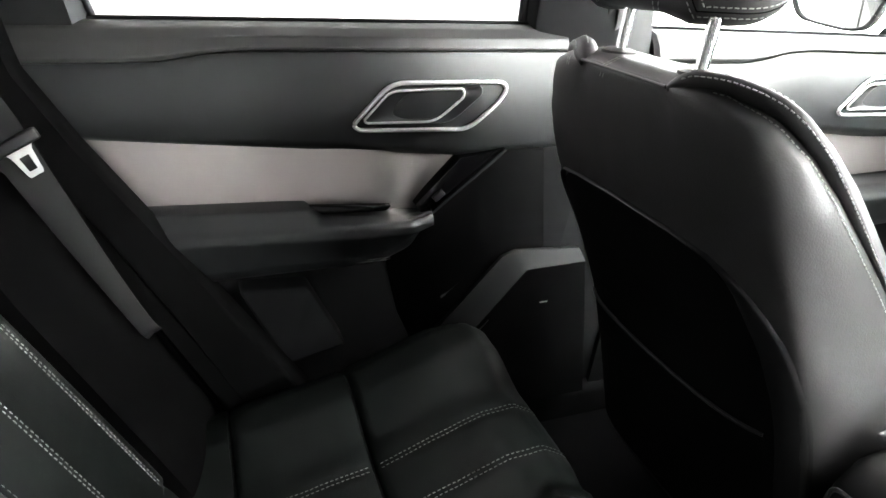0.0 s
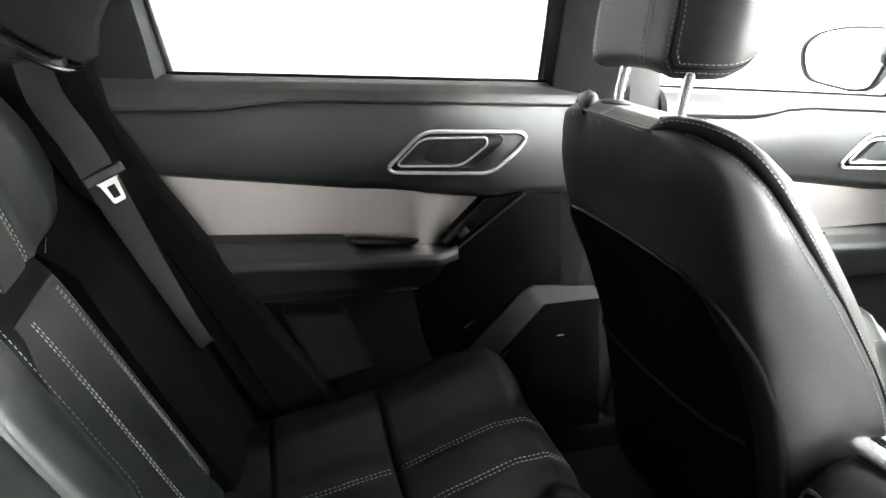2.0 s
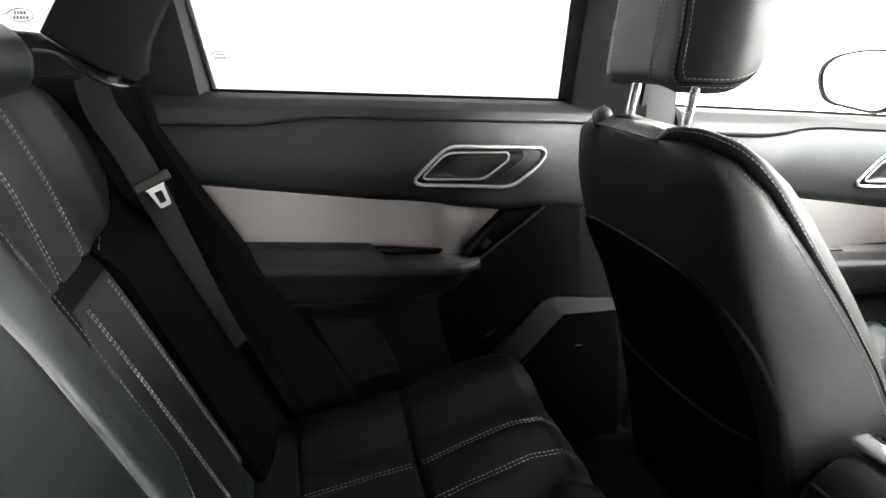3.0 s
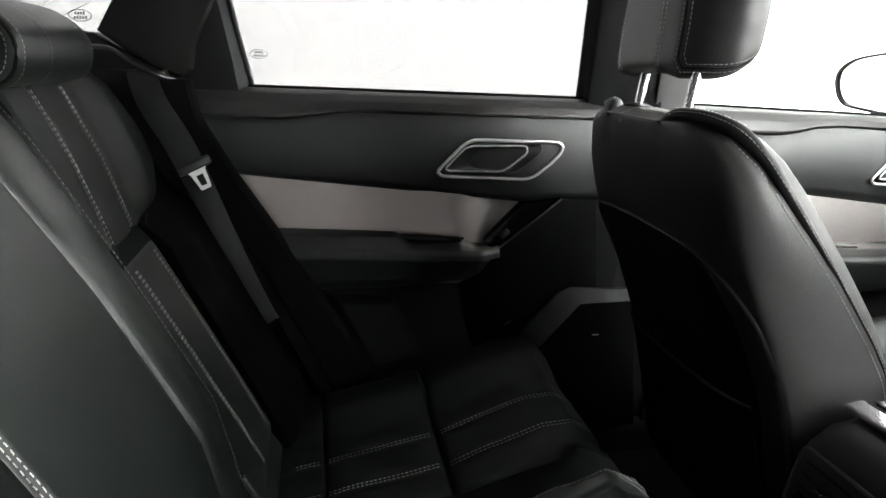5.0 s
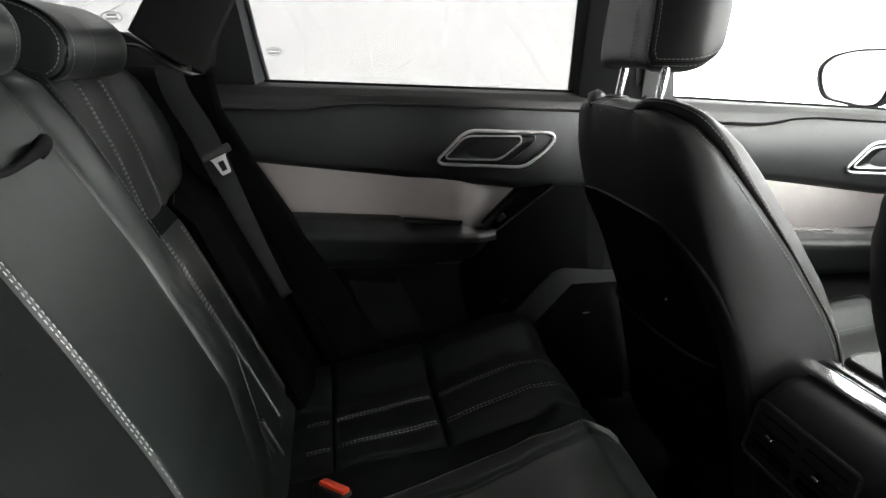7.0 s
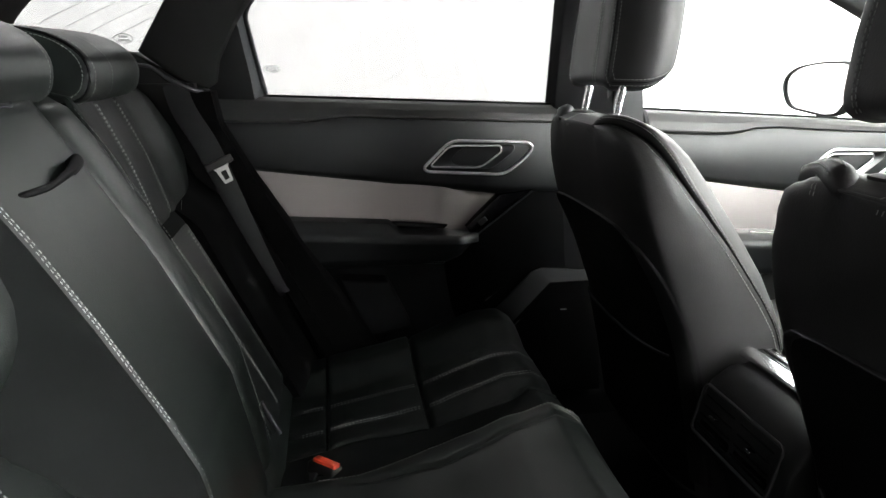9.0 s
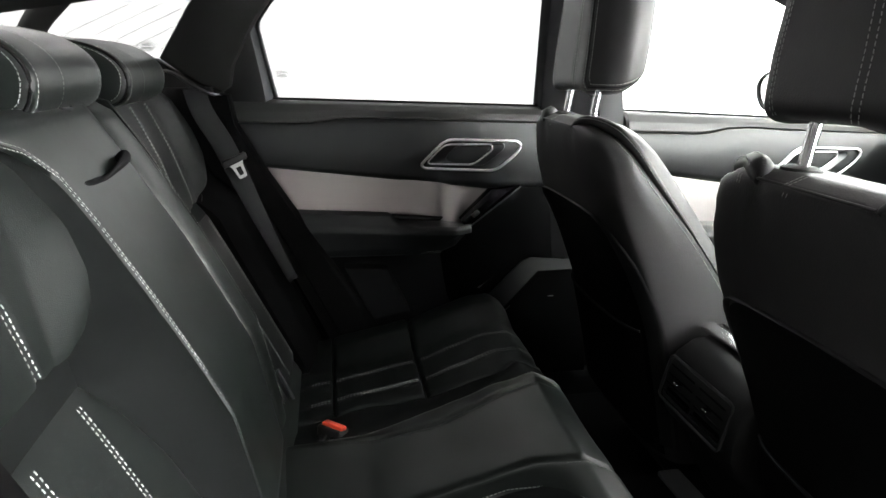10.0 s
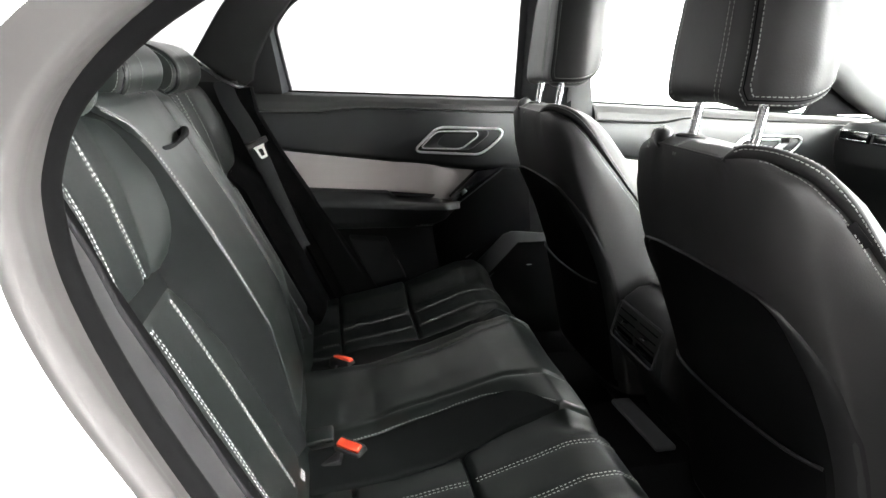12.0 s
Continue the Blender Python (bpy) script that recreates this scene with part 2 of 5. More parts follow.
def plate(outline, y_of, thick, material, bevel=0.003, name="plate", r=0.0, seg=4, sign=1):
    """A solid whose face has the outline (x, z), stands at y_of(x, z) and goes back by thick along +y (times sign). Rounded rim."""
    o = round_poly(outline, r, seg) if r else [Vector(p) for p in outline]
    c = sum((Vector(p) for p in o), Vector((0, 0))) / len(o)
    yf = y_of if callable(y_of) else (lambda x, z: y_of)
    bm = bmesh.new()
    levels = [(bevel, 0.0), (bevel * 0.3, bevel * 0.3), (0.0, bevel), (0.0, thick)] if bevel else [(0.0, 0.0), (0.0, thick)]
    rows = []
    n = len(o)
    for inset, back in levels:
        row = []
        for i, p in enumerate(o):
            a, b = o[i - 1], o[(i + 1) % n]
            t = (b - a)
            nrm = Vector((t.y, -t.x))
            if nrm.length > 0:
                nrm.normalize()
            if nrm.dot(c - p) < 0 and abs(nrm.dot((c - p).normalized())) > 0.05:
                nrm = -nrm
            q = p + nrm * inset
            row.append(bm.verts.new((q.x, yf(q.x, q.y) + sign * back, q.y)))
        rows.append(row)
    for k in range(len(rows) - 1):
        for i in range(n):
            j = (i + 1) % n
            bm.faces.new((rows[k][i], rows[k][j], rows[k + 1][j], rows[k + 1][i]))
    f0 = bm.faces.new(rows[0])
    f1 = bm.faces.new(rows[-1])
    bmesh.ops.triangulate(bm, faces=[f0, f1])
    bmesh.ops.recalc_face_normals(bm, faces=bm.faces)
    me = bpy.data.meshes.new(name)
    bm.to_mesh(me)
    bm.free()
    me.materials.append(material)
    smooth(me, 35)
    return me


def block(size, material, m=None, bevel=0.004, seg=3, name="block", taper=1.0):
    """A bevelled box, centred, then moved by m. taper: the top's size to the bottom's."""
    bm = bmesh.new()
    bmesh.ops.create_cube(bm, size=1)
    for v in bm.verts:
        k = taper if v.co.z > 0 else 1
        v.co = Vector((v.co.x * size[0] * k, v.co.y * size[1] * k, v.co.z * size[2]))
    if bevel:
        bmesh.ops.bevel(bm, geom=list(bm.edges), offset=bevel, segments=seg, profile=0.5, affect="EDGES")
    if m is not None:
        bm.transform(m)
    me = bpy.data.meshes.new(name)
    bm.to_mesh(me)
    bm.free()
    me.materials.append(material)
    smooth(me, 40)
    return me


def stitches(line, normal, parent, gap=0.0068, length=0.0046, width=0.0009, rows=(0.0,), lift=0.0008, material=None, name="stitching"):
    """Thread dashes along a line on a surface; normal is a function of the point, or a vector. rows: offsets across the line."""
    pts = [Vector(p) for p in line]
    V, F = [], []
    for off in rows:
        carry = 0.0
        for a, b in zip(pts, pts[1:]):
            d = b - a
            L = d.length
            if L < 1e-6:
                continue
            d = d / L
            s = carry
            while s < L:
                p = a + d * s
                nn = Vector(normal(p) if callable(normal) else normal).normalized()
                w = nn.cross(d).normalized()
                tilt = random.uniform(-0.12, 0.12)
                dd = (d + w * tilt).normalized()
                ln = length * random.uniform(0.85, 1.1)
                c0 = p + w * off + nn * lift
                k = len(V)
                for e, h in ((-0.5, 0.0), (-0.3, 1.0), (0.3, 1.0), (0.5, 0.0)):
                    q = c0 + dd * ln * e
                    V.append(q + w * width * 0.5 - nn * width * 0.2)
                    V.append(q + nn * width * (0.10 + 0.26 * h))
                    V.append(q - w * width * 0.5 - nn * width * 0.2)
                for m_ in range(3):
                    i0 = k + 3 * m_
                    F += [(i0, i0 + 1, i0 + 4, i0 + 3), (i0 + 1, i0 + 2, i0 + 5, i0 + 4)]
                F += [(k, k + 2, k + 1), (k + 9, k + 10, k + 11)]
                s += gap
            carry = s - L
    me = bpy.data.meshes.new(name)
    me.from_pydata([tuple(v) for v in V], [], F)
    me.update()
    me.materials.append(material or THREAD)
    me.shade_smooth()
    return part(name, me, parent, "pale grey contrast stitching")


def tree_of(me):
    return BVHTree.FromPolygons([v.co.copy() for v in me.vertices], [tuple(p.vertices) for p in me.polygons])


def sew(tree, line, parent, **kw):
    """Stitches laid on the skin nearest to a line."""
    pts, nor = [], []
    for p in line:
        q, n, _, _ = tree.find_nearest(Vector(p))
        pts.append(q)
        nor.append(n)
    def at(p):
        k = min(range(len(pts)), key=lambda i: (pts[i] - p).length_squared)
        return nor[k]
    return stitches(pts, at, parent, **kw)


def sm(a, b, x):
    t = max(0.0, min(1.0, (x - a) / (b - a)))
    return t * t * (3 - 2 * t)


def ip(x, xs, ys):
    return float(np.interp(x, xs, ys))


def etched_mark(parent, x, z, w, y_at):
    """A small oval mark on a pane with two rows of plain bars in it."""
    oval = [(x + w * math.cos(a), y_at(z + 0.52 * w * math.sin(a)), z + 0.52 * w * math.sin(a)) for a in np.linspace(0, math.tau, 32, endpoint=False)]
    mark = part("etched_mark", tube(oval, 0.0008, MARK_INK, closed=True, sides=5, name="etched_mark"), parent, "small etched oval")
    for row, n in ((0.20, 4), (-0.20, 5)):
        for k in range(n):
            bx, bz = x + (k - (n - 1) / 2) * 0.25 * w, z + row * w
            part("etched_bar", block((0.16 * w, 0.0006, 0.26 * w), MARK_INK, Matrix.Translation((bx, y_at(bz), bz)), bevel=0, name="etched_bar"), mark)


# ---- the studio ----
def quad_wall(name, c, sx, sy, sz, material, label):
    return solo(name, block((sx, sy, sz), material, Matrix.Translation(c), bevel=0, name=name), label, "wall", kind="structure")


tagged(solo("ground", block((60, 60, 0.2), FLOOR_GREY, Matrix.Translation((0, 0, -0.1)), bevel=0, name="ground"), "dark grey studio floor, darkened to cut bounced light", "floor"), kind="structure")
quad_wall("wall_north", (0, 7, 2.5), 16, 0.2, 5, WHITE_WALL, "plain white studio wall that glows to light the car")
# Unseen glowing section added to light the far front seat's side.
quad_wall("fill_wall_south_front", (6.25, -7, 2.5), 3.5, 0.2, 5, SIDE_FILL, "plain white studio wall that glows to light the car")
# Unseen wall added dark, to hold side light off the far door.
quad_wall("wall_south", (-1.8, -7, 2.5), 12.6, 0.2, 5, DIM_WALL, "unseen dark wall that keeps side light low")
# East and west walls have an added glow, balanced for the cabin's light.
quad_wall("wall_east", (8, 0, 2.5), 0.2, 13.8, 5, FRONT_WALL, "plain white studio wall that glows to light the car")
quad_wall("wall_west", (-8, 0, 2.5), 0.2, 13.8, 5, REAR_WALL, "white studio wall with a faint added glow")
# The ceilings stay out of view and glow only to light the car.
solo("ceiling", block((16.2, 8.1, 0.2), WHITE_CEIL, Matrix.Translation((0, 3.05, 5.1)), bevel=0, name="ceiling"), "unseen white studio ceiling with a soft added glow", "ceiling", kind="structure")
solo("ceiling_rear", block((8.6, 6.1, 0.2), WHITE_CEIL, Matrix.Translation((-3.8, -4.05, 5.1)), bevel=0, name="ceiling_rear"), "unseen white studio ceiling with a soft added glow", "ceiling", kind="structure")
# Brighter panel added over the near front side, as fill for the bench.
solo("ceiling_fill", block((7.6, 6.1, 0.2), FILL_CEIL, Matrix.Translation((4.3, -4.05, 5.1)), bevel=0, name="ceiling_fill"), "unseen bright ceiling panel added to light the car", "ceiling", kind="structure")

# ---- the car's body: floor, roof, pillars, near rear quarter ----
body = thing("car_body", (0.3, 0, 0.3), "white and silver car body with an open rear door aperture", "car", kind="structure")


def floor_z(x, y):
    tunnel = 0.165 * (1 - sm(0.13, 0.22, abs(y)))
    step = 0.10 * (1 - sm(0.24, 0.34, x))
    return 0.43 + max(tunnel, step)


part("floor", slab(lambda u, v: (-1.2 + 3.2 * u, -0.86 + 1.72 * v, floor_z(-1.2 + 3.2 * u, -0.86 + 1.72 * v)), 60, 40, (0, 0, -0.08), CARPET, "floor"), body, "black carpeted car floor with a centre tunnel")


def roof_z(x, y):
    u = (x + 1.35) / 2.35
    return 1.655 - 0.05 * (y / 0.64) ** 2 - 0.035 * sm(0.5, 1.0, u) - 0.10 * sm(0.45, 0.0, u)


def roof_strip(x0, x1, y0, y1, material, name, thick=0.04):
    return slab(lambda u, v: (x0 + (x1 - x0) * u, y0 + (y1 - y0) * v, roof_z(x0 + (x1 - x0) * u, y0 + (y1 - y0) * v)), 16, 12, (0, 0, thick), material, name)


part("roof", roof_strip(-1.35, 1.0, -0.64, 0.64, HEADLINER, "roof"), body, "dark cloth headliner")
for s in (1, -1):
    rail = [(1.0, 0.66 * s, 1.572), (0.55, 0.685 * s, 1.622), (0.1, 0.685 * s, 1.61), (-0.35, 0.68 * s, 1.545), (-0.85, 0.66 * s, 1.47), (-1.3, 0.62 * s, 1.40)]
    part("roof_rail", tube(smooth_line(rail, 30), 0.045, HEADLINER, sides=12, name="roof_rail"), body)
    pil = [(1.0, 0.66 * s, 1.572), (1.35, 0.70 * s, 1.425), (1.60, 0.735 * s, 1.262), (1.74, 0.75 * s, 1.20), (1.95, 0.76 * s, 1.15)]
    part("a_pillar", tube(smooth_line(pil, 20), 0.045, LIT_PILLAR_CLOTH, sides=12, name="a_pillar"), body)
    part("mirror_sail", plate([(1.44, 1.185), (1.50, 1.290), (1.545, 1.325), (1.66, 1.245), (1.68, 1.185)], 0.752 * s, 0.02, RUBBER, bevel=0.003, name="mirror_sail", sign=s), body, "black corner panel under the pillar")
    # sill and lower side
    part("sill", block((2.6, 0.12, 0.22), RUBBER, Matrix.Translation((0.55, 0.84 * s, 0.40)), bevel=0.03, name="sill"), body)
    part("cargo_side", plate([(-1.35, 0.4), (-0.42, 0.4), (-0.42, 1.30), (-1.35, 1.33)], 0.74 * s, 0.06, PLASTIC, bevel=0.01, name="cargo_side", sign=s), body)
part("firewall", block((0.1, 1.6, 0.95), PLASTIC, Matrix.Translation((2.05, 0, 0.62)), bevel=0.02, name="firewall"), body)
part("tailgate", block((0.08, 1.5, 0.85), PLASTIC, Matrix.Translation((-1.38, 0, 0.72)), bevel=0.03, name="tailgate"), body)
part("cargo_floor", block((1.0, 1.44, 0.05), CARPET, Matrix.Translation((-0.88, 0, 0.72)), bevel=0.01, name="cargo_floor"), body)
part("rear_bulkhead", block((0.05, 1.44, 0.35), CARPET, Matrix.Translation((-0.30, 0, 0.56)), bevel=0.01, name="rear_bulkhead"), body)

for s in (1, -1):
    part("wheel_arch_liner", plate([(-0.45, 1.30), (-0.265, 1.30), (-0.26, 1.22), (-0.225, 1.11), (-0.145, 0.96), (-0.06, 0.80), (0.03, 0.62), (0.07, 0.45), (-0.45, 0.45)], 0.725 * s, 0.03, PLASTIC, bevel=0.004, name="wheel_arch_liner", sign=s), body)
# B-pillars
for s in (1, -1):
    y0 = 0.772 * s
    part("b_pillar", plate([(0.535, 0.45), (0.76, 0.45), (0.745, 1.20), (0.70, 1.32), (0.60, 1.58), (0.515, 1.58), (0.53, 1.25)], lambda x, z, s=s: s * (0.800 - 0.34 * max(0, z - 1.2)), 0.07, RUBBER, bevel=0.008, name="b_pillar", sign=s), body, "dark plastic centre pillar trim")

    part("pillar_lower_trim", plate([(0.668, 1.10), (0.762, 1.10), (0.752, 1.24), (0.715, 1.38), (0.668, 1.38)], lambda x, z, s=s: s * (0.794 - 0.34 * max(0, z - 1.2)), 0.004, PILLAR_GREY, bevel=0.001, name="pillar_lower_trim", sign=s), body, "grey plastic pillar trim")

# C-pillar trims with the quarter-window edge
for s in (1, -1):
    yy = lambda x, z, s=s: s * (0.752 - 0.20 * max(0, z - 1.28) + 0.10 * max(0.0, -0.30 - x))
    part("c_pillar", plate([(-0.375, 1.365), (-0.30, 1.475), (-0.20, 1.60), (0.02, 1.60), (-0.09, 1.535), (-0.165, 1.435), (-0.215, 1.345), (-0.225, 1.30), (-0.245, 1.287), (-0.29, 1.303), (-0.335, 1.333)], yy, 0.05, HEADLINER, bevel=0.012, name="c_pillar", sign=s), body, "dark cloth-covered rear pillar trim")
    part("quarter_lower_trim", plate([(-0.75, 1.22), (-0.23, 1.22), (-0.235, 1.28), (-0.345, 1.335), (-0.385, 1.362), (-0.75, 1.40)], lambda x, z, s=s: s * (0.768 - 0.02 * sm(1.3, 1.2, z)), 0.05, PLASTIC, bevel=0.008, name="quarter_lower_trim", sign=s), body)
    part("d_pillar", tube(smooth_line([(-0.66, 0.775 * s, 1.39), (-0.62, 0.765 * s, 1.45), (-0.53, 0.74 * s, 1.53), (-0.45, 0.70 * s, 1.60)], 16), 0.028, HEADLINER, name="d_pillar"), body)
    q = thing("quarter_window", (-0.5, 0.80 * s, 1.36), "tinted rear quarter window with an oval etched mark", "window", kind="structure")
    part("pane", plate([(-0.80, 1.36), (-0.34, 1.34), (-0.18, 1.58), (-0.60, 1.58)], lambda x, z, s=s: s * (0.80 - 0.22 * (z - 1.36)), 0.004, REAR_GLASS, bevel=0, name="pane", sign=s), q)
    etched_mark(q, -0.4095, 1.390, 0.0185, lambda z, s=s: s * (0.797 - 0.22 * (z - 1.36)))
    for k in range(5):
        x0 = -0.64 + 0.065 * k
        part("aerial_line", tube([(x0, s * 0.789, 1.385), (x0 + 0.10, s * 0.779, 1.432), (x0 + 0.22, s * 0.767, 1.485)], 0.0005, MARK_INK, sides=5, name="aerial_line"), q, "thin printed aerial line")

# near rear door aperture: painted jamb, seal, and the outer quarter panel
APERTURE = [(0.16, 1.545), (0.06, 1.505), (-0.06, 1.435), (-0.133, 1.39), (-0.182, 1.344), (-0.203, 1.30), (-0.207, 1.268), (-0.202, 1.225), (-0.184, 1.166), (-0.153, 1.092), (-0.095, 0.975), (-0.02, 0.84), (0.05, 0.70), (0.12, 0.58), (0.19, 0.50)]
ap = smooth_line([(x, 0, z) for x, z in APERTURE], 70)


def jamb_pt(u, v):
    p = ap[round(u * 70)]
    a, b = ap[max(0, round(u * 70) - 1)], ap[min(70, round(u * 70) + 1)]
    t = (b - a).normalized()
    n = Vector((-t.z, 0, t.x))
    if n.x > 0:
        n = -n
    # v runs from the outer skin over the rounded rim to the seal flange
    k = [0, 0.08, 0.18, 0.30, 0.42, 0.55, 0.75, 1.0]
    lip = ip(p.z, [0.9, 1.05, 1.13, 1.18, 1.235, 1.30, 1.40], [0.024, 0.023, 0.020, 0.015, 0.011, 0.006, 0.003])
    y = ip(v, k, [-0.884, -0.8835, -0.881, -0.876, -0.868, -0.852, -0.828, -0.795])
    o = ip(v, k, [0.006, 0.002, -0.001, -0.003, -0.004, -0.003, 0.000, 0.004]) - lip * ip(v, k, [1, 1, 1, 1, 1, 0.75, 0.35, 0])
    return p.x + n.x * o, y, p.z + n.z * o


part("door_jamb", slab(jamb_pt, 70, 24, lambda u, v: (-0.03, 0.0, 0.0) if v < 0.3 else (-0.025, 0, 0), PAINT, "door_jamb", 60), body, "door jamb in paint darkened against the side glow")
part("door_seal", tube([Vector((p.x - 0.014, -0.781, p.z)) for p in ap], 0.017, SEAL_AND_SHADE, sides=12, name="door_seal", up=(0, 1, 0)), body, "black rubber door seal")


def quarter_pt(u, v):
    p = Vector(jamb_pt(u, 0))
    far = Vector((-1.9, -0.80, ip(u, [0, 1], [1.42, 0.35])))
    q = p.lerp(far, v ** 1.3)
    q.y = p.y - 0.075 * math.sin(min(1, v * 1.6) * math.pi / 2) + 0.06 * v * v + 0.16 * sm(1.30, 1.6, q.z)
    return q


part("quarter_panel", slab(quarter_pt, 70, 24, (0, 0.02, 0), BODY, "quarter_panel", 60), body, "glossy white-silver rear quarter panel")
# ---- rear seat ----
ZB = [0.68, 0.768, 0.93, 1.065, 1.16, 1.26, 1.32]
def lower_x(z):
    return ip(z, ZB, [-0.071, -0.110, -0.187, -0.252, -0.292, -0.330, -0.352])


def upper_x(z):
    return ip(z, [1.06, 1.09, 1.194, 1.276, 1.32], [-0.262, -0.272, -0.306, -0.340, -0.362])


def centre_x(z):
    return ip(z, [0.70, 0.80, 0.86, 0.94, 1.10, 1.237, 1.31], [-0.096, -0.118, -0.130, -0.148, -0.225, -0.298, -0.338])


BACK_N = Vector((0.91, 0, 0.42))


def edge_right(z):
    """Half width of the centre section on its right: it flares out at the top."""
    return ip(z, [0.70, 0.85, 1.0, 1.19, 1.246, 1.277, 1.287, 1.302], [0.165, 0.165, 0.157, 0.168, 0.179, 0.214, 0.246, 0.29])


def edge_left(z):
    return ip(z, [0.70, 0.85, 1.05, 1.24, 1.31], [0.190, 0.192, 0.190, 0.187, 0.162])


def puff(t, p=0.35):
    """Rounded pillow profile, 0 at the ends, 1 in the middle."""
    t = max(0.0, min(1.0, t))
    return (max(0.0, 4 * t * (1 - t))) ** p


def outboard_back(s):
    b = thing("rear_seat_backrest", (-0.12, 0.32 * s, 0.70), "black leather outer rear backrest with pale double stitching", "car seat", "rear backrests")
    # inner carcass
    part("carcass", slab(lambda u, v: (lower_x(0.69 + 0.60 * v) - 0.035, s * (0.18 + 0.30 * u), 0.69 + 0.60 * v), 6, 14, (-0.09, 0, 0.03), LEATHER_SIDE, "carcass"), b)

    # inner bolster, full height: slopes back from the centre section's edge to the stitched panel
    def panel_in(z):
        """The inner edge of the lower stitched panel."""
        return ip(z, [0.69, 0.77, 0.858, 0.952, 1.02, 1.06, 1.08], [0.240, 0.237, 0.234, 0.242, 0.270, 0.300, 0.306])

    def bolster(u, v):
        z = 0.752 + 0.543 * v
        a0 = edge_right(z) - 0.001 if s < 0 else edge_left(z) + 0.011
        a1 = panel_in(z) + 0.010 if z < 1.06 else ip(z, [1.06, 1.10, 1.14, 1.24, 1.28, 1.30], [0.310, 0.26, 0.228, 0.236, 0.262, 0.30])
        up = sm(1.06, 1.13, z)
        xi = centre_x(z) + (0.0100 if s < 0 else -0.045) * sm(1.29, 1.22, z)
        xo = lower_x(z) - 0.002 - 0.022 * up
        k = u ** (1.1 - 0.5 * up)
        x = xi + (xo - xi) * k + 0.010 * (1 - up) * math.sin(math.pi * u)
        return x - 0.004 * (1 - puff(u, 0.05)), s * (a0 + (a1 - a0) * u), z
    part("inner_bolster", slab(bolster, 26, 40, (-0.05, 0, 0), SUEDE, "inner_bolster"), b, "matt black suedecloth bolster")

    # lower stitched panel
    def lower(u, v):
        z = 0.752 + 0.316 * v
        e = puff(u, 0.12) * puff(0.5 + 0.5 * v, 0.16)
        a = panel_in(z) + (0.468 - panel_in(z)) * u
        return lower_x(z) - 0.009 + 0.011 * e, s * a, z
    low_skin = slab(lower, 36, 30, (-0.03, 0, 0), PAD_LEATHER, "lower_panel")
    part("lower_panel", low_skin, b)

    # recessed strip between the two panels
    def strip(u, v):
        z = 1.048 + 0.064 * v
        return ip(z, [1.048, 1.066, 1.093, 1.112], [-0.252, -0.258, -0.281, -0.298]), s * (0.235 + 0.232 * u), z
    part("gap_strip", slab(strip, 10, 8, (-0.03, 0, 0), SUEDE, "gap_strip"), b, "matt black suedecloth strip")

    # upper shield-shaped panel: flat stitched middle, wings rising towards both edges
    def in_a(z):
        return ip(z, [1.078, 1.09, 1.105, 1.125, 1.15, 1.20, 1.26, 1.285, 1.305], [0.272, 0.248, 0.231, 0.217, 0.208, 0.205, 0.212, 0.226, 0.25])

    def out_a(z):
        return ip(z, [1.078, 1.095, 1.12, 1.16, 1.22, 1.28, 1.305], [0.472, 0.515, 0.590, 0.645, 0.645, 0.605, 0.555])

    def pad_x(a, z):
        cr = ip(z, [1.08, 1.14, 1.20, 1.28], [0.308, 0.288, 0.272, 0.266])
        rise = 0.036 * ip(z, [1.078, 1.12, 1.16, 1.21, 1.28, 1.305], [0.55, 0.90, 1.0, 0.95, 0.55, 0.35])
        w = max(0.0, min(1.0, (cr - a) / (cr - 0.209)))
        w = w * w * (3 - 2 * w) * 0.1 + w * 0.9
        o = sm(0.47, 0.56, a)
        return upper_x(z) + rise * w + (0.020 * o if s > 0 else 0.004 * o)

    def upper(u, v):
        z = 1.078 + 0.227 * v
        a = in_a(z) + (out_a(z) - in_a(z)) * u
        x = pad_x(a, z) - 0.024 + 0.024 * puff(u, 0.09) * puff(v, 0.07)
        for line in (0.342, 0.445):
            x -= 0.0028 * math.exp(-((a - line) / 0.006) ** 2)
        return x, s * a, z
    up_skin = slab(upper, 70, 40, (-0.05, 0, 0.005), PAD_LEATHER, "upper_panel")
    part("upper_panel", up_skin, b)

    low_tree, up_tree = tree_of(low_skin), tree_of(up_skin)
    for au, al in ((0.342, 0.335), (0.445, 0.442)):
        for d in (-0.0034, 0.0034):
            sew(up_tree, [(upper_x(z) + 0.002, s * (au + d), z) for z in np.linspace(1.092, 1.285, 40)], b, gap=0.0070, length=0.0042, width=0.0016, lift=0.0009)
            sew(low_tree, [(lower_x(z) + 0.006, s * (al + d), z) for z in np.linspace(0.765, 1.060, 60)], b, gap=0.0070, length=0.0042, width=0.0016, lift=0.0009)
    edge = [(pad_x(in_a(z), z) - 0.014, s * (in_a(z) - 0.0015), z) for z in np.linspace(1.083, 1.15, 16)]
    stitches(edge, (0.6, -0.8 * s, -0.2), b, width=0.0008)
    edge = [(upper_x(z) + 0.004, s * (out_a(z) - 0.004), z) for z in np.linspace(1.085, 1.15, 16)]
    stitches(edge, (0.8, 0.5 * s, 0.3), b)
    pipe = [(upper_x(z) - 0.002, s * (out_a(z) + 0.001), z) for z in np.linspace(1.10, 1.30, 24)]
    part("piping", tube(pipe, 0.0035, LEATHER_SIDE, sides=8, name="piping"), b)
    return b


for s in (1, -1):
    outboard_back(s)

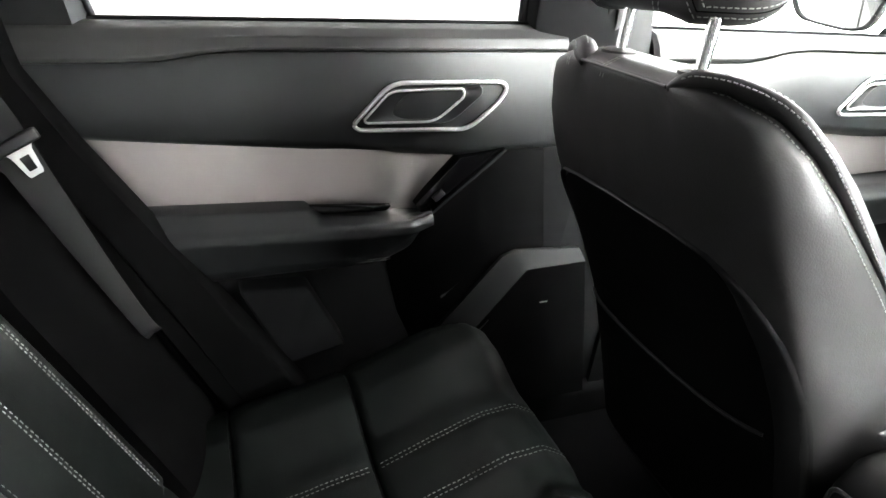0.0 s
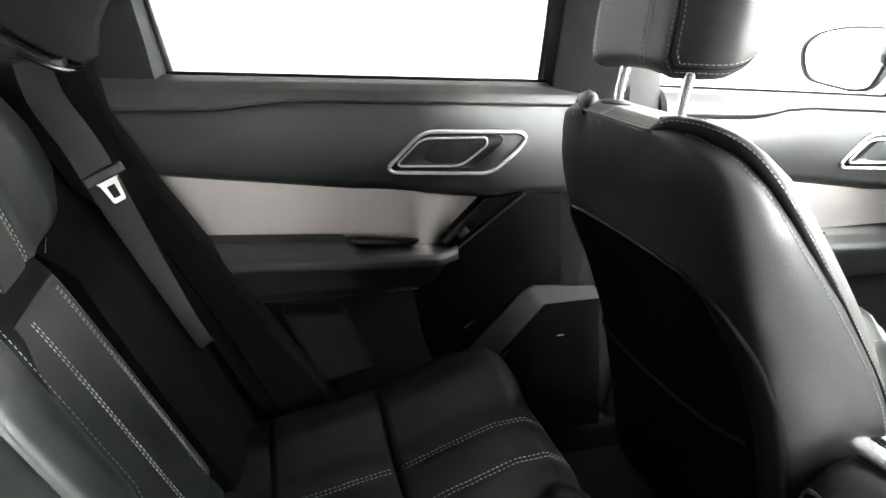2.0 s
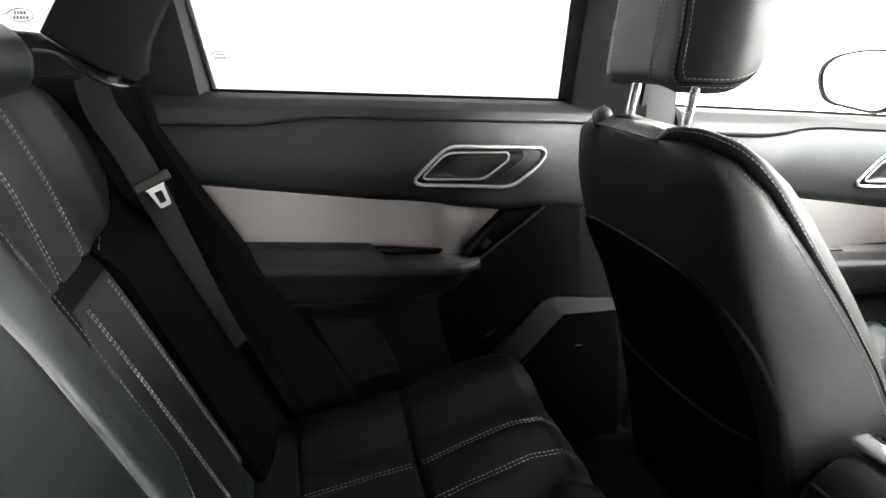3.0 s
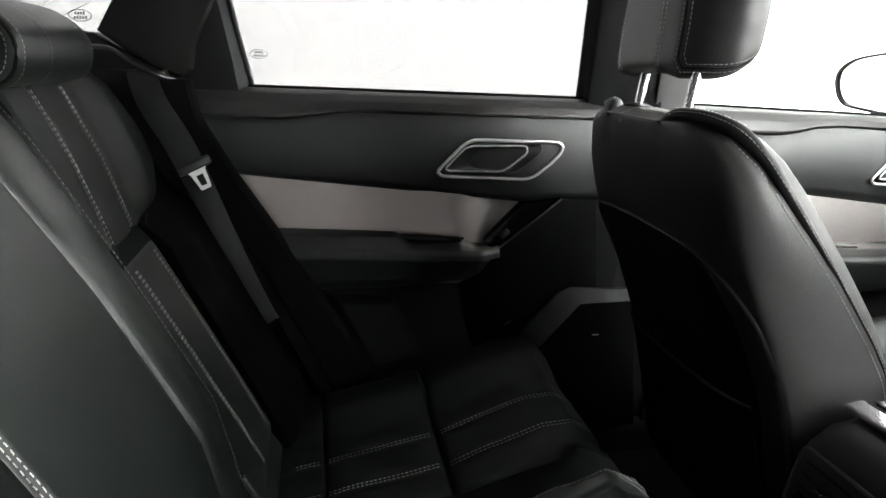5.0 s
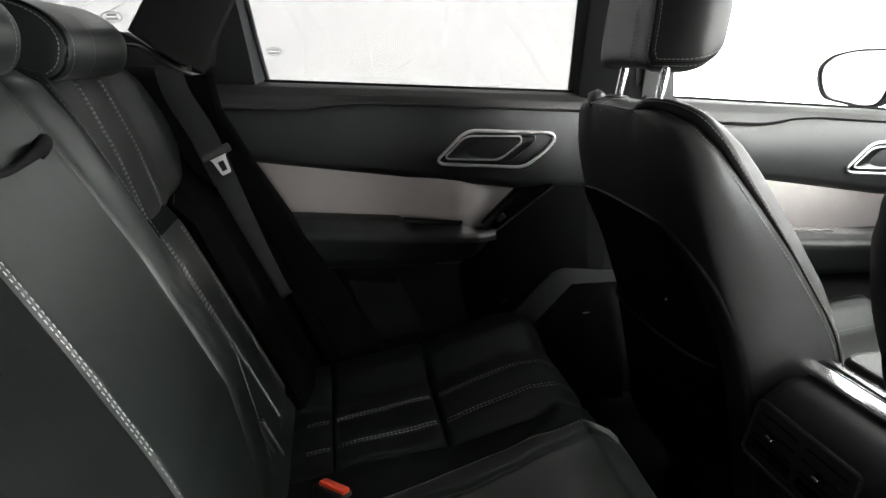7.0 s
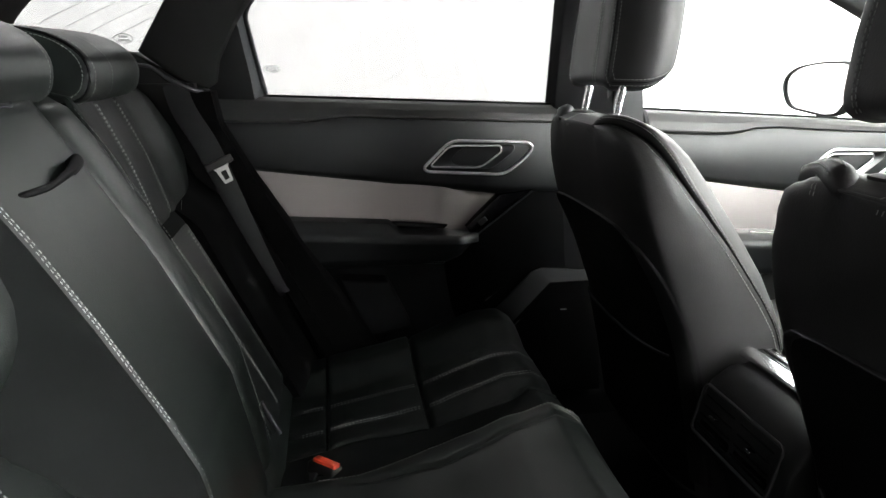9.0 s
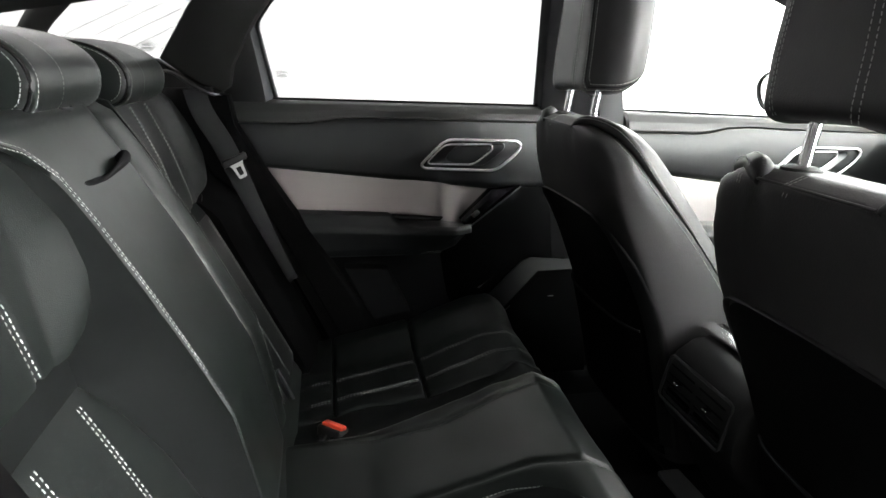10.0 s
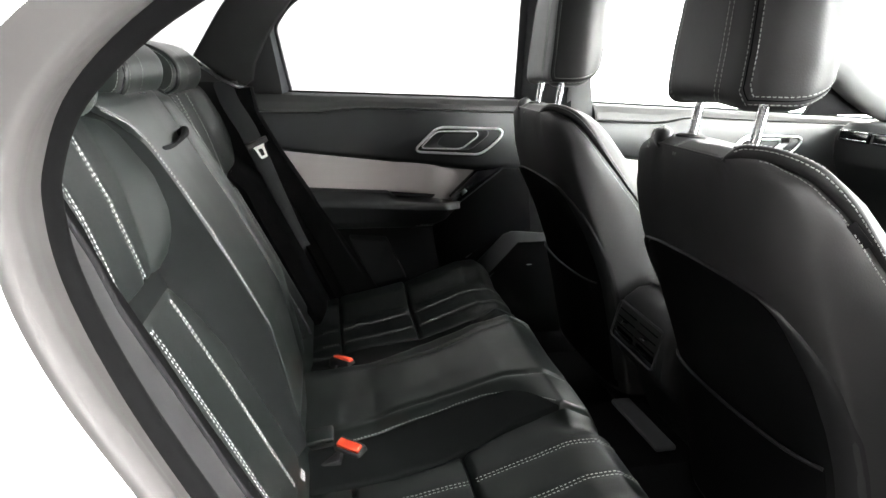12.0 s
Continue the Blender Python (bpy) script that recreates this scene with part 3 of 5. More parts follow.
# fold-down centre section
cen = thing("rear_centre_backrest", (-0.1, 0, 0.70), "black leather fold-down centre backrest with a pull strap", "car seat", "rear backrests")


def column(name, z0, z1, left, right, crown, p, label="", mat_=None, nv=40, drop=0.02, nu=30):
    def f(u, v):
        z = z0 + (z1 - z0) * v
        y0, y1 = right(z), left(z)
        return centre_x(z) - drop + (drop + crown) * puff(u, p) * puff(v, 0.06), y0 + (y1 - y0) * u, z
    return part(name, slab(f, nu, nv, (-0.05, 0, 0), mat_ or LEATHER, name), cen, label)


def mid_line(z):
    return ip(z, [0.70, 1.0, 1.12, 1.22, 1.30], [0.10, 0.098, 0.094, 0.080, 0.072])


column("armrest_panel", 0.752, 1.312, lambda z: mid_line(z) - 0.002, lambda z: -edge_right(z), 0.010, 0.10, drop=0.001, nv=60)
column("side_roll", 0.752, 1.305, lambda z: edge_left(z), lambda z: mid_line(z) + 0.002, 0.012, 0.30, "", LEATHER, drop=0.014)
line = [(centre_x(z) + 0.006, edge_left(z) - 0.004, z) for z in np.linspace(0.775, 1.29, 70)]
stitches(line, (0.8, 0.4, 0.4), cen, gap=0.0066, length=0.0041, width=0.0012)
line = [(centre_x(z) + 0.0100, -edge_right(z) + 0.004, z) for z in np.linspace(1.19, 1.300, 40)]
stitches(line, BACK_N, cen, gap=0.0066, length=0.0041, width=0.0012, rows=(-0.003, 0.003))
line = [(centre_x(z) + 0.0100, -edge_right(z) + 0.004, z) for z in np.linspace(1.0, 1.185, 40)]
stitches(line, BACK_N, cen, gap=0.0066, length=0.0041, width=0.0013, rows=(-0.003, 0.003))
line = [(centre_x(z) + 0.0100, -edge_right(z) + 0.004, z) for z in np.linspace(0.80, 0.995, 40)]
stitches(line, BACK_N, cen, gap=0.0066, length=0.0034, width=0.0006)
strap = smooth_line([(-0.300, -0.160, 1.222), (-0.287, -0.125, 1.226), (-0.281, -0.09, 1.226), (-0.279, -0.05, 1.226), (-0.272, -0.010, 1.236), (-0.276, 0.018, 1.240), (-0.292, 0.026, 1.226)], 30)
part("pull_strap", tube(strap, [0.003 + 0.0042 * sm(0.5, 0.85, i / 30) for i in range(31)], RUBBER, sides=10, name="pull_strap", flat=1.3), cen, "black fabric pull strap")
loops = []
for k, h in ((1.0, 0.0), (1.0, 0.004), (0.8, 0.006), (0.6, 0.003)):
    loops.append([Vector((-0.338 + h * 0.6 - 0.011 * k * math.sin(i / 24 * math.tau), -0.010 + 0.026 * k * math.cos(i / 24 * math.tau), 1.304 + h * 0.8 + 0.004 * k * math.sin(i / 24 * math.tau))) for i in range(24)])
part("post_guide", rings(loops, GREY_PLASTIC, "post_guide"), cen, "oval grey head restraint guide")
part("release_tip", block((0.006, 0.008, 0.06), GREY_PLASTIC, Matrix.Translation((-0.098, 0.150, 0.83)) @ pose(0, 0, 0, 0, -24, 0), bevel=0.002, name="release_tip"), cen)


# leather flap that closes the gap behind the bench, with a small printed anchor label
flap = thing("seat_gap_flap", (-0.1, 0, 0.70), "black leather flap between the rear backrest and the bench cushion", "car seat")
part("flap", slab(lambda u, v: (-0.132 + 0.044 * v + 0.006 * math.sin(math.pi * v), -0.47 + 0.94 * u, 0.758 - 0.056 * v), 40, 8, (-0.012, 0, -0.010), LEATHER, "flap"), flap)
FLAP_N = Vector((0.79, 0, 0.62))


def flap_print(y, v, w, h):
    m = Matrix((Vector((0, 1, 0)), FLAP_N.cross(Vector((0, 1, 0))), FLAP_N)).transposed().to_4x4()
    m.translation = Vector((-0.132 + 0.044 * v + 0.006 * math.sin(math.pi * v), y, 0.758 - 0.056 * v)) + FLAP_N * 0.0008
    return block((w, h, 0.0008), PALE_INK, m, bevel=0, name="label_bar")


for y, v, w, h in ((-0.232, 0.30, 0.002, 0.014), (-0.246, 0.30, 0.002, 0.014), (-0.239, 0.18, 0.014, 0.002), (-0.239, 0.42, 0.014, 0.002), (-0.239, 0.30, 0.006, 0.008), (-0.236, 0.66, 0.004, 0.010), (-0.243, 0.66, 0.004, 0.010), (-0.250, 0.66, 0.004, 0.010), (-0.257, 0.66, 0.004, 0.010)):
    part("label_bar", flap_print(y, v, w, h), flap, "pale printed label bar")


# head restraints of the rear seat
def rear_head_restraint(yc, wide, lift=0.0, label=""):
    h = thing("head_restraint", (-0.38, yc, 1.28 + lift), label, "head restraint", "rear head restraints")
    def prof(a, k=1.0):
        X, Z = 0.104 * spow(math.cos(a), 0.80) * k, 0.053 * spow(math.sin(a), 0.80) * k
        # lean the body back and let the front lip droop
        return -0.426 + X + 0.18 * Z, 1.343 + lift + Z - 0.15 * X - 1.2 * max(0.0, X - 0.02) ** 2
    loops = []
    for w, e in ((-0.497, 0.0), (-0.502, 0.5), (-0.502, 0.84), (-0.499, 0.92), (-0.492, 0.968), (-0.478, 0.992), (-0.45, 1.0), (-0.35, 1.0), (0.0, 1.003), (0.35, 1.0), (0.45, 1.0), (0.478, 0.992), (0.492, 0.968), (0.499, 0.92), (0.502, 0.84), (0.502, 0.5), (0.497, 0.0)):
        loops.append([Vector((prof(i / 40 * math.tau, max(e, 0.01))[0], yc + wide * w, prof(i / 40 * math.tau, max(e, 0.01))[1])) for i in range(40)])
    part("cushion", rings(loops, LEATHER, "cushion"), h)
    ctr = Vector((-0.426, 0, 1.343 + lift))
    out = lambda p, c=ctr: Vector((p.x - c.x, 0, (p.z - c.z) * 1.6))
    for f, k in ((-0.462, 1.0), (-0.15, 1.0), (0.42, 1.0)):
        line = [(prof(i / 36 * math.tau, k)[0], yc + wide * f, prof(i / 36 * math.tau, k)[1]) for i in range(-6, 15)]
        stitches(smooth_line(line, 60), out, h, gap=0.006, length=0.0042, width=0.0012)
    line = [(prof(i / 36 * math.tau, 0.87)[0], yc - wide * 0.502, prof(i / 36 * math.tau, 0.87)[1]) for i in range(-6, 18)]
    stitches(smooth_line(line, 60), (0, -1, 0), h, gap=0.006, length=0.0042, width=0.0012)
    ring = [(prof(i / 40 * math.tau, 0.955)[0], yc - wide * 0.4955, prof(i / 40 * math.tau, 0.955)[1]) for i in range(40)]
    part("end_piping", tube(ring, 0.0022, RUBBER, closed=True, sides=6, name="end_piping"), h)
    for s in (1, -1):
        part("post", tube([(-0.395, yc + 0.065 * s, 1.24), (-0.40, yc + 0.065 * s, 1.33 + lift)], 0.006, CHROME, name="post"), h, "chrome post")
        part("collar", tube([(-0.392, yc + 0.065 * s, 1.282), (-0.394, yc + 0.065 * s, 1.296)], 0.014, PLASTIC, name="collar"), h)
    return h


rear_head_restraint(0.40, 0.27, 0.0, "black leather rear head restraint with stitched edges, lowered")
rear_head_restraint(0.0, 0.25, 0.01, "black leather centre head restraint with stitched edges, lowered")
rear_head_restraint(-0.40, 0.27, 0.0, "black leather rear head restraint with stitched edges, lowered")

# top shelf filler behind the backrests
solo("backrest_top", block((0.10, 1.26, 0.10), PLASTIC, Matrix.Translation((-0.42, 0, 1.225)), bevel=0.015, name="backrest_top"), "black carpeted top edge of the folding backrest", "trim", kind="structure")


# fixed cushions beside the seat, with the belts lying over them
def side_cushion(s):
    c = thing("side_cushion", (-0.1, 0.58 * s, 0.70), "fixed side cushion beside the rear backrest, coloured near black for shade", "car seat", "side cushions")

    def f(u, v):
        z = 0.66 + 0.61 * v
        a0, a1 = 0.482, 0.718
        a = a0 + (a1 - a0) * u
        x = ip(z, [0.66, 0.75, 0.88, 1.0, 1.145, 1.20, 1.27], [-0.040, -0.080, -0.140, -0.196, -0.252, -0.290, -0.345])
        x += 0.012 * puff(u, 0.6) - 0.020 * sm(0.55, 0.47, a)
        return x - 0.045 * sm(1.04, 1.12, z), s * a, z
    # The cushion's near-black colour stands for the shade round the belt.
    part("cushion", slab(f, 20, 30, (-0.09, 0, 0), SEAL_AND_SHADE, "cushion"), c)
    def mould(u, v):
        z = 1.285 - 0.685 * u
        xi = ip(z, [0.60, 0.70, 0.85, 1.015, 1.12, 1.21, 1.285], [0.03, -0.01, -0.078, -0.162, -0.216, -0.240, -0.275])
        xe = ip(z, [0.60, 0.71, 0.85, 0.985, 1.12, 1.22, 1.285], [0.160, 0.095, 0.008, -0.074, -0.158, -0.213, -0.222])
        x = xi + (xe - xi) * ip(v, [0, 0.1, 0.75, 0.93, 1.0], [0, 0.10, 0.90, 1.0, 0.96])
        return x, s * ip(v, [0, 0.1, 0.75, 0.93, 1.0], [0.690, 0.676, 0.684, 0.702, 0.745]), z
    # Real seal moulding, made wider to take in the door gap's shadow.
    part("moulding", slab(mould, 40, 20, (-0.03, 0, 0), SEAL_AND_SHADE, "moulding", 60), c, "black rubber seal moulding, widened for the door gap's shadow")


side_cushion(1)


def near_side_cushion():
    """The fixed cushion inside the open door: from the door seal across to a piped edge."""
    c = thing("side_cushion", (-0.1, -0.66, 0.70), "dark grey leather fixed side cushion with a piped edge", "car seat", "side cushions")

    def inner(z):
        return ip(z, [0.68, 0.75, 0.85, 0.952, 1.04, 1.09, 1.14, 1.19, 1.24, 1.275], [0.0, -0.035, -0.088, -0.140, -0.181, -0.205, -0.229, -0.246, -0.270, -0.29])

    def outer(z):
        return ip(z, [0.68, 0.84, 0.975, 1.06, 1.125, 1.198, 1.24, 1.275], [0.055, -0.022, -0.097, -0.142, -0.176, -0.207, -0.213, -0.216])

    def f(u, v):
        z = 0.68 + 0.595 * v
        x = outer(z) + (inner(z) - outer(z)) * u
        return x + 0.010 * puff(u, 0.5) - 0.010, -0.765 + 0.163 * u, z
    me = slab(f, 24, 40, (-0.06, 0, 0), SIDE_GREY, "cushion", 60)
    part("cushion", me, c)
    edge = [(inner(z) - 0.007, -0.5985, z) for z in np.linspace(0.70, 1.27, 40)]
    part("piping", tube(edge, 0.005, RUBBER, sides=8, name="piping"), c, "black piping")
    # near-black sheet that stands for the shade in the gap beside the backrest
    part("recess", slab(lambda u, v: (inner(0.68 + 0.595 * v) - 0.05, -0.605 + 0.13 * u, 0.68 + 0.595 * v), 4, 20, (-0.03, 0, 0), SEAL_AND_SHADE, "recess"), c)


near_side_cushion()


# bench cushion
def zo(x):
    return ip(x, [-0.12, -0.01, 0.16, 0.31, 0.355, 0.385, 0.40], [0.680, 0.702, 0.735, 0.786, 0.790, 0.772, 0.735])


def zc(x):
    return ip(x, [-0.12, 0.03, 0.16, 0.265, 0.335, 0.38, 0.40], [0.706, 0.722, 0.754, 0.790, 0.800, 0.778, 0.735])


def seam_a(x, s=-1):
    """Half width of the centre pad: it spreads into a tongue at the front."""
    if s > 0:
        return ip(x, [-0.12, 0.03, 0.10, 0.16, 0.22, 0.30, 0.345, 0.42], [0.132, 0.128, 0.133, 0.142, 0.145, 0.150, 0.160, 0.165])
    return ip(x, [-0.12, -0.01, 0.06, 0.17, 0.22, 0.265, 0.29, 0.308, 0.328, 0.42], [0.150, 0.145, 0.132, 0.121, 0.127, 0.146, 0.167, 0.192, 0.236, 0.236])


def fold_a(x):
    """Where the centre pad folds over to its sloping border."""
    return ip(x, [-0.12, -0.017, 0.067, 0.153, 0.273, 0.333, 0.42], [0.118, 0.112, 0.090, 0.084, 0.100, 0.118, 0.13])


bench = thing("rear_bench_cushion", (0.15, 0, 0.45), "black leather rear bench cushion with pale double stitching and soft creases", "car seat")


def crease(x, y, seed):
    return 0.0035 * noise.noise(Vector((x * 9 + seed, y * 5, seed))) + 0.0015 * noise.noise(Vector((x * 26, y * 14 + seed, seed * 2)))


def pad_z(x, y):
    w, f = seam_a(x, 1 if y > 0 else -1), fold_a(x)
    a = abs(y)
    top = 0.012 - 0.004 * math.cos(min(1.0, a / f) * math.pi) * 0.5
    fall = 0.016 * max(0.0, (a - f) / max(0.012, w - f)) ** 1.5 * (1 - 0.75 * sm(0.28, 0.34, x)) * (0.35 if y > 0 else 1.0)
    tuck = 0.0045 * math.exp(-((a - f) / 0.0055) ** 2) * ip(x, [0.0, 0.06, 0.36, 0.40], [0.2, 1.0, 1.0, 0.4])
    return zc(x) + top - fall - tuck + 0.05 * y * (1 - min(1.0, a / 0.24) ** 4) + crease(x, y, 3.0)


def centre_pad(u, v):
    x = -0.115 + 0.515 * u
    y = -seam_a(x) + (seam_a(x) + seam_a(x, 1)) * v
    return x, y, pad_z(x, y) - 0.008 * (1 - puff(v, 0.08))


centre_skin = slab(centre_pad, 80, 64, (0, 0, -0.10), LEATHER, "centre_pad")
part("centre_pad", centre_skin, bench)
centre_tree = tree_of(centre_skin)


def out_z(x, a):
    w = seam_a(x)
    inner = (zc(x) - zo(x) + 0.002) * (1 - sm(w, 0.305, a)) - 0.010 * math.sin(math.pi * sm(w, 0.31, a)) * sm(0.02, 0.12, x)
    outer = 0.022 * sm(0.46, 0.56, a) - 0.035 * sm(0.60, 0.68, a)
    return zo(x) + inner + outer


def cres_a(x, s=-1):
    if s > 0:
        return ip(x, [-0.12, 0.048, 0.20, 0.30, 0.42], [0.250, 0.268, 0.252, 0.240, 0.236])
    return ip(x, [-0.12, -0.077, 0.048, 0.144, 0.226, 0.305, 0.328, 0.42], [0.250, 0.252, 0.268, 0.246, 0.228, 0.226, 0.237, 0.237])


def inner_pad(s):
    def f(u, v):
        x = -0.115 + (0.442 if s < 0 else 0.515) * u
        a = seam_a(x, s) + 0.001 + (cres_a(x, s) - seam_a(x, s) - 0.002) * v
        return x, s * a, out_z(x, a) - (0.008 if s < 0 else 0.003) * (1 - puff(v, 0.10)) + crease(x, a, 7.0)
    return f


def out_pad(s, x0, x1, seed):
    def f(u, v):
        x = x0 + (x1 - x0) * u
        a0 = cres_a(x, s)
        a = a0 + (0.675 - a0) * v
        rim = 0.009 * (1 - puff(u, 0.06)) + (0.012 if s < 0 else 0.003) * (1 - puff(v, 0.05))
        z = out_z(x, a) - rim + crease(x, a, seed)
        for line in (0.328, 0.418):
            z -= 0.002 * math.exp(-((a - line) / 0.007) ** 2)
        return x, s * a, z
    return f


for s in (1, -1):
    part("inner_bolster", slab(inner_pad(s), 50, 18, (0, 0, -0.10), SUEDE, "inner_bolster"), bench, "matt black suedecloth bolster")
    for name, x0, x1, seed in (("rear_strip", -0.115, -0.020, 3.0), ("rear_pad", -0.019, 0.160, 5.0), ("front_pad", 0.161, 0.40, 9.0)):
        skin = slab(out_pad(s, x0, x1, seed + s), 34, 60, (0, 0, -0.10), PAD_LEATHER, name)
        part(name, skin, bench)
        pad_tree = tree_of(skin)
        for a in (0.328, 0.418):
            for d in (-0.0034, 0.0034):
                line = [(x, s * (a + d), out_z(x, a) + 0.003) for x in np.linspace(max(x0, -0.07) + 0.006, x1 - 0.006, 40)]
                sew(pad_tree, line, bench, gap=0.0068, length=0.0042, width=0.0016, lift=0.0011)
    line = [(x, s * (seam_a(x, s) - 0.006), pad_z(x, s * (seam_a(x, s) - 0.006))) for x in np.linspace(-0.03, 0.325 if s < 0 else 0.385, 80)]
    sew(centre_tree, line, bench, gap=0.0064, length=0.0041, width=0.0015, lift=0.0010)
    if s > 0:
        continue
    line = [(x, s * (fold_a(x) + 0.009), pad_z(x, s * (fold_a(x) + 0.009))) for x in np.linspace(0.31, 0.375, 20)]
    stitches(line, (0.2, 0, 1), bench, gap=0.0055, length=0.0038, width=0.0009, lift=0.0010)
for dy in (0.0, 0.013):
    line = [(x, y - dy, pad_z(x, y - dy)) for x, y in ((0.350, 0.155), (0.362, 0.148), (0.374, 0.141), (0.384, 0.135))]
    sew(centre_tree, smooth_line(line, 12), bench, gap=0.0040, length=0.004, width=0.0018, lift=0.0012)
part("front_face", slab(lambda u, v: (0.395 - 0.035 * v * v, -0.67 + 1.34 * u, 0.745 - 0.20 * v), 40, 8, (-0.08, 0, 0), LEATHER_SIDE, "front_face"), bench)
part("base", block((0.48, 1.30, 0.14), PLASTIC, Matrix.Translation((0.12, 0, 0.58)), bevel=0.03, name="base"), bench)


# seat belt buckles
def buckle(y, tilt):
    b = thing("seat_belt_buckle", (-0.03, y, 0.70), "black seat belt buckle with a red release button on the bench", "seat belt buckle", "buckles")
    m = Matrix.Translation((-0.021, y, 0.7275)) @ pose(0, 0, 0, 0, 0, -42) @ pose(0, 0, 0, tilt, 0, 0)
    part("housing", block((0.056, 0.027, 0.034), PLASTIC, m @ Matrix.Translation((-0.003, 0.001, -0.0165)), bevel=0.006, name="housing"), b)
    part("button", block((0.046, 0.0165, 0.009), RED, m @ Matrix.Translation((0, 0, 0.0015)), bevel=0.003, name="button"), b, "orange-red release button")
    part("stalk", block((0.012, 0.036, 0.07), WEBBING, Matrix.Translation((-0.065, y, 0.70)) @ pose(0, 0, 0, 0, 70, -14), bevel=0.003, name="stalk"), b)
    if y < 0:
        part("leather_tab", block((0.048, 0.046, 0.010), LEATHER, Matrix.Translation((-0.070, y + 0.028, 0.735)) @ pose(0, 0, 0, 0, -8, 0), bevel=0.004, name="leather_tab"), b)
    return b


buckle(0.176, -10)
buckle(-0.183, 26)


# ---- front seats ----
def soft_ip(z, a, b):
    """A table read with its corners rounded off."""
    return sum(float(np.interp(z + o, a, b)) for o in (-0.02, -0.012, -0.005, 0.005, 0.012, 0.02)) / 6


def xb(z):
    """The rear face of a front backrest."""
    return soft_ip(z, [0.58, 0.75, 0.869, 0.98, 1.086, 1.15, 1.20, 1.25], [0.604, 0.572, 0.546, 0.506, 0.460, 0.444, 0.437, 0.436]) + 0.022 * sm(1.240, 1.252, z) ** 2


SEAM = [(0.437, 0.085, 1.237), (0.450, 0.108, 1.243), (0.468, 0.145, 1.242), (0.486, 0.190, 1.229), (0.511, 0.214, 1.199), (0.535, 0.227, 1.164), (0.577, 0.231, 1.112), (0.622, 0.231, 1.057), (0.664, 0.231, 1.0), (0.697, 0.231, 0.952), (0.722, 0.231, 0.905), (0.745, 0.231, 0.82), (0.760, 0.231, 0.70)]


def edge_at(z):
    """Where the side of the backrest meets its piped seam: depth and half width."""
    if z > 1.242:
        t = (z - 1.242) / 0.010
        return 0.468 - 0.008 * t, 0.150 - 0.035 * t
    zz = [p[2] for p in reversed(SEAM[2:])]
    return ip(z, zz, [p[0] for p in reversed(SEAM[2:])]), ip(z, zz, [p[1] for p in reversed(SEAM[2:])])


def front_x(z):
    return ip(z, [0.6, 0.9, 1.0, 1.1, 1.2, 1.235, 1.245, 1.252], [0.80, 0.76, 0.72, 0.655, 0.585, 0.553, 0.538, 0.515])


def half_section(z, n=34):
    """Half of the backrest's outline at height z, from the middle of its rear face round to the seam."""
    b = xb(z)
    ex, e = edge_at(z)
    d = max(0.012, ex - b)
    k = min(0.045, 0.55 * d)
    pts = [(b, 0), (b + 0.0012, 0.42 * e), (b + 0.10 * k, 0.64 * e), (b + 0.30 * k, 0.82 * e), (b + 0.64 * k, 0.945 * e), (b + k, 0.992 * e), (b + k + 0.4 * (d - k), 1.015 * e), (b + k + 0.75 * (d - k), 1.012 * e), (b + d, e)]
    return smooth_line([(x, y, 0) for x, y in pts], n)


def back_at(yo, z):
    s = half_section(z, 48)
    ys = np.maximum.accumulate([p.y for p in s])
    return float(np.interp(min(abs(yo), ys[-1] * 0.985), ys, [p.x for p in s]))


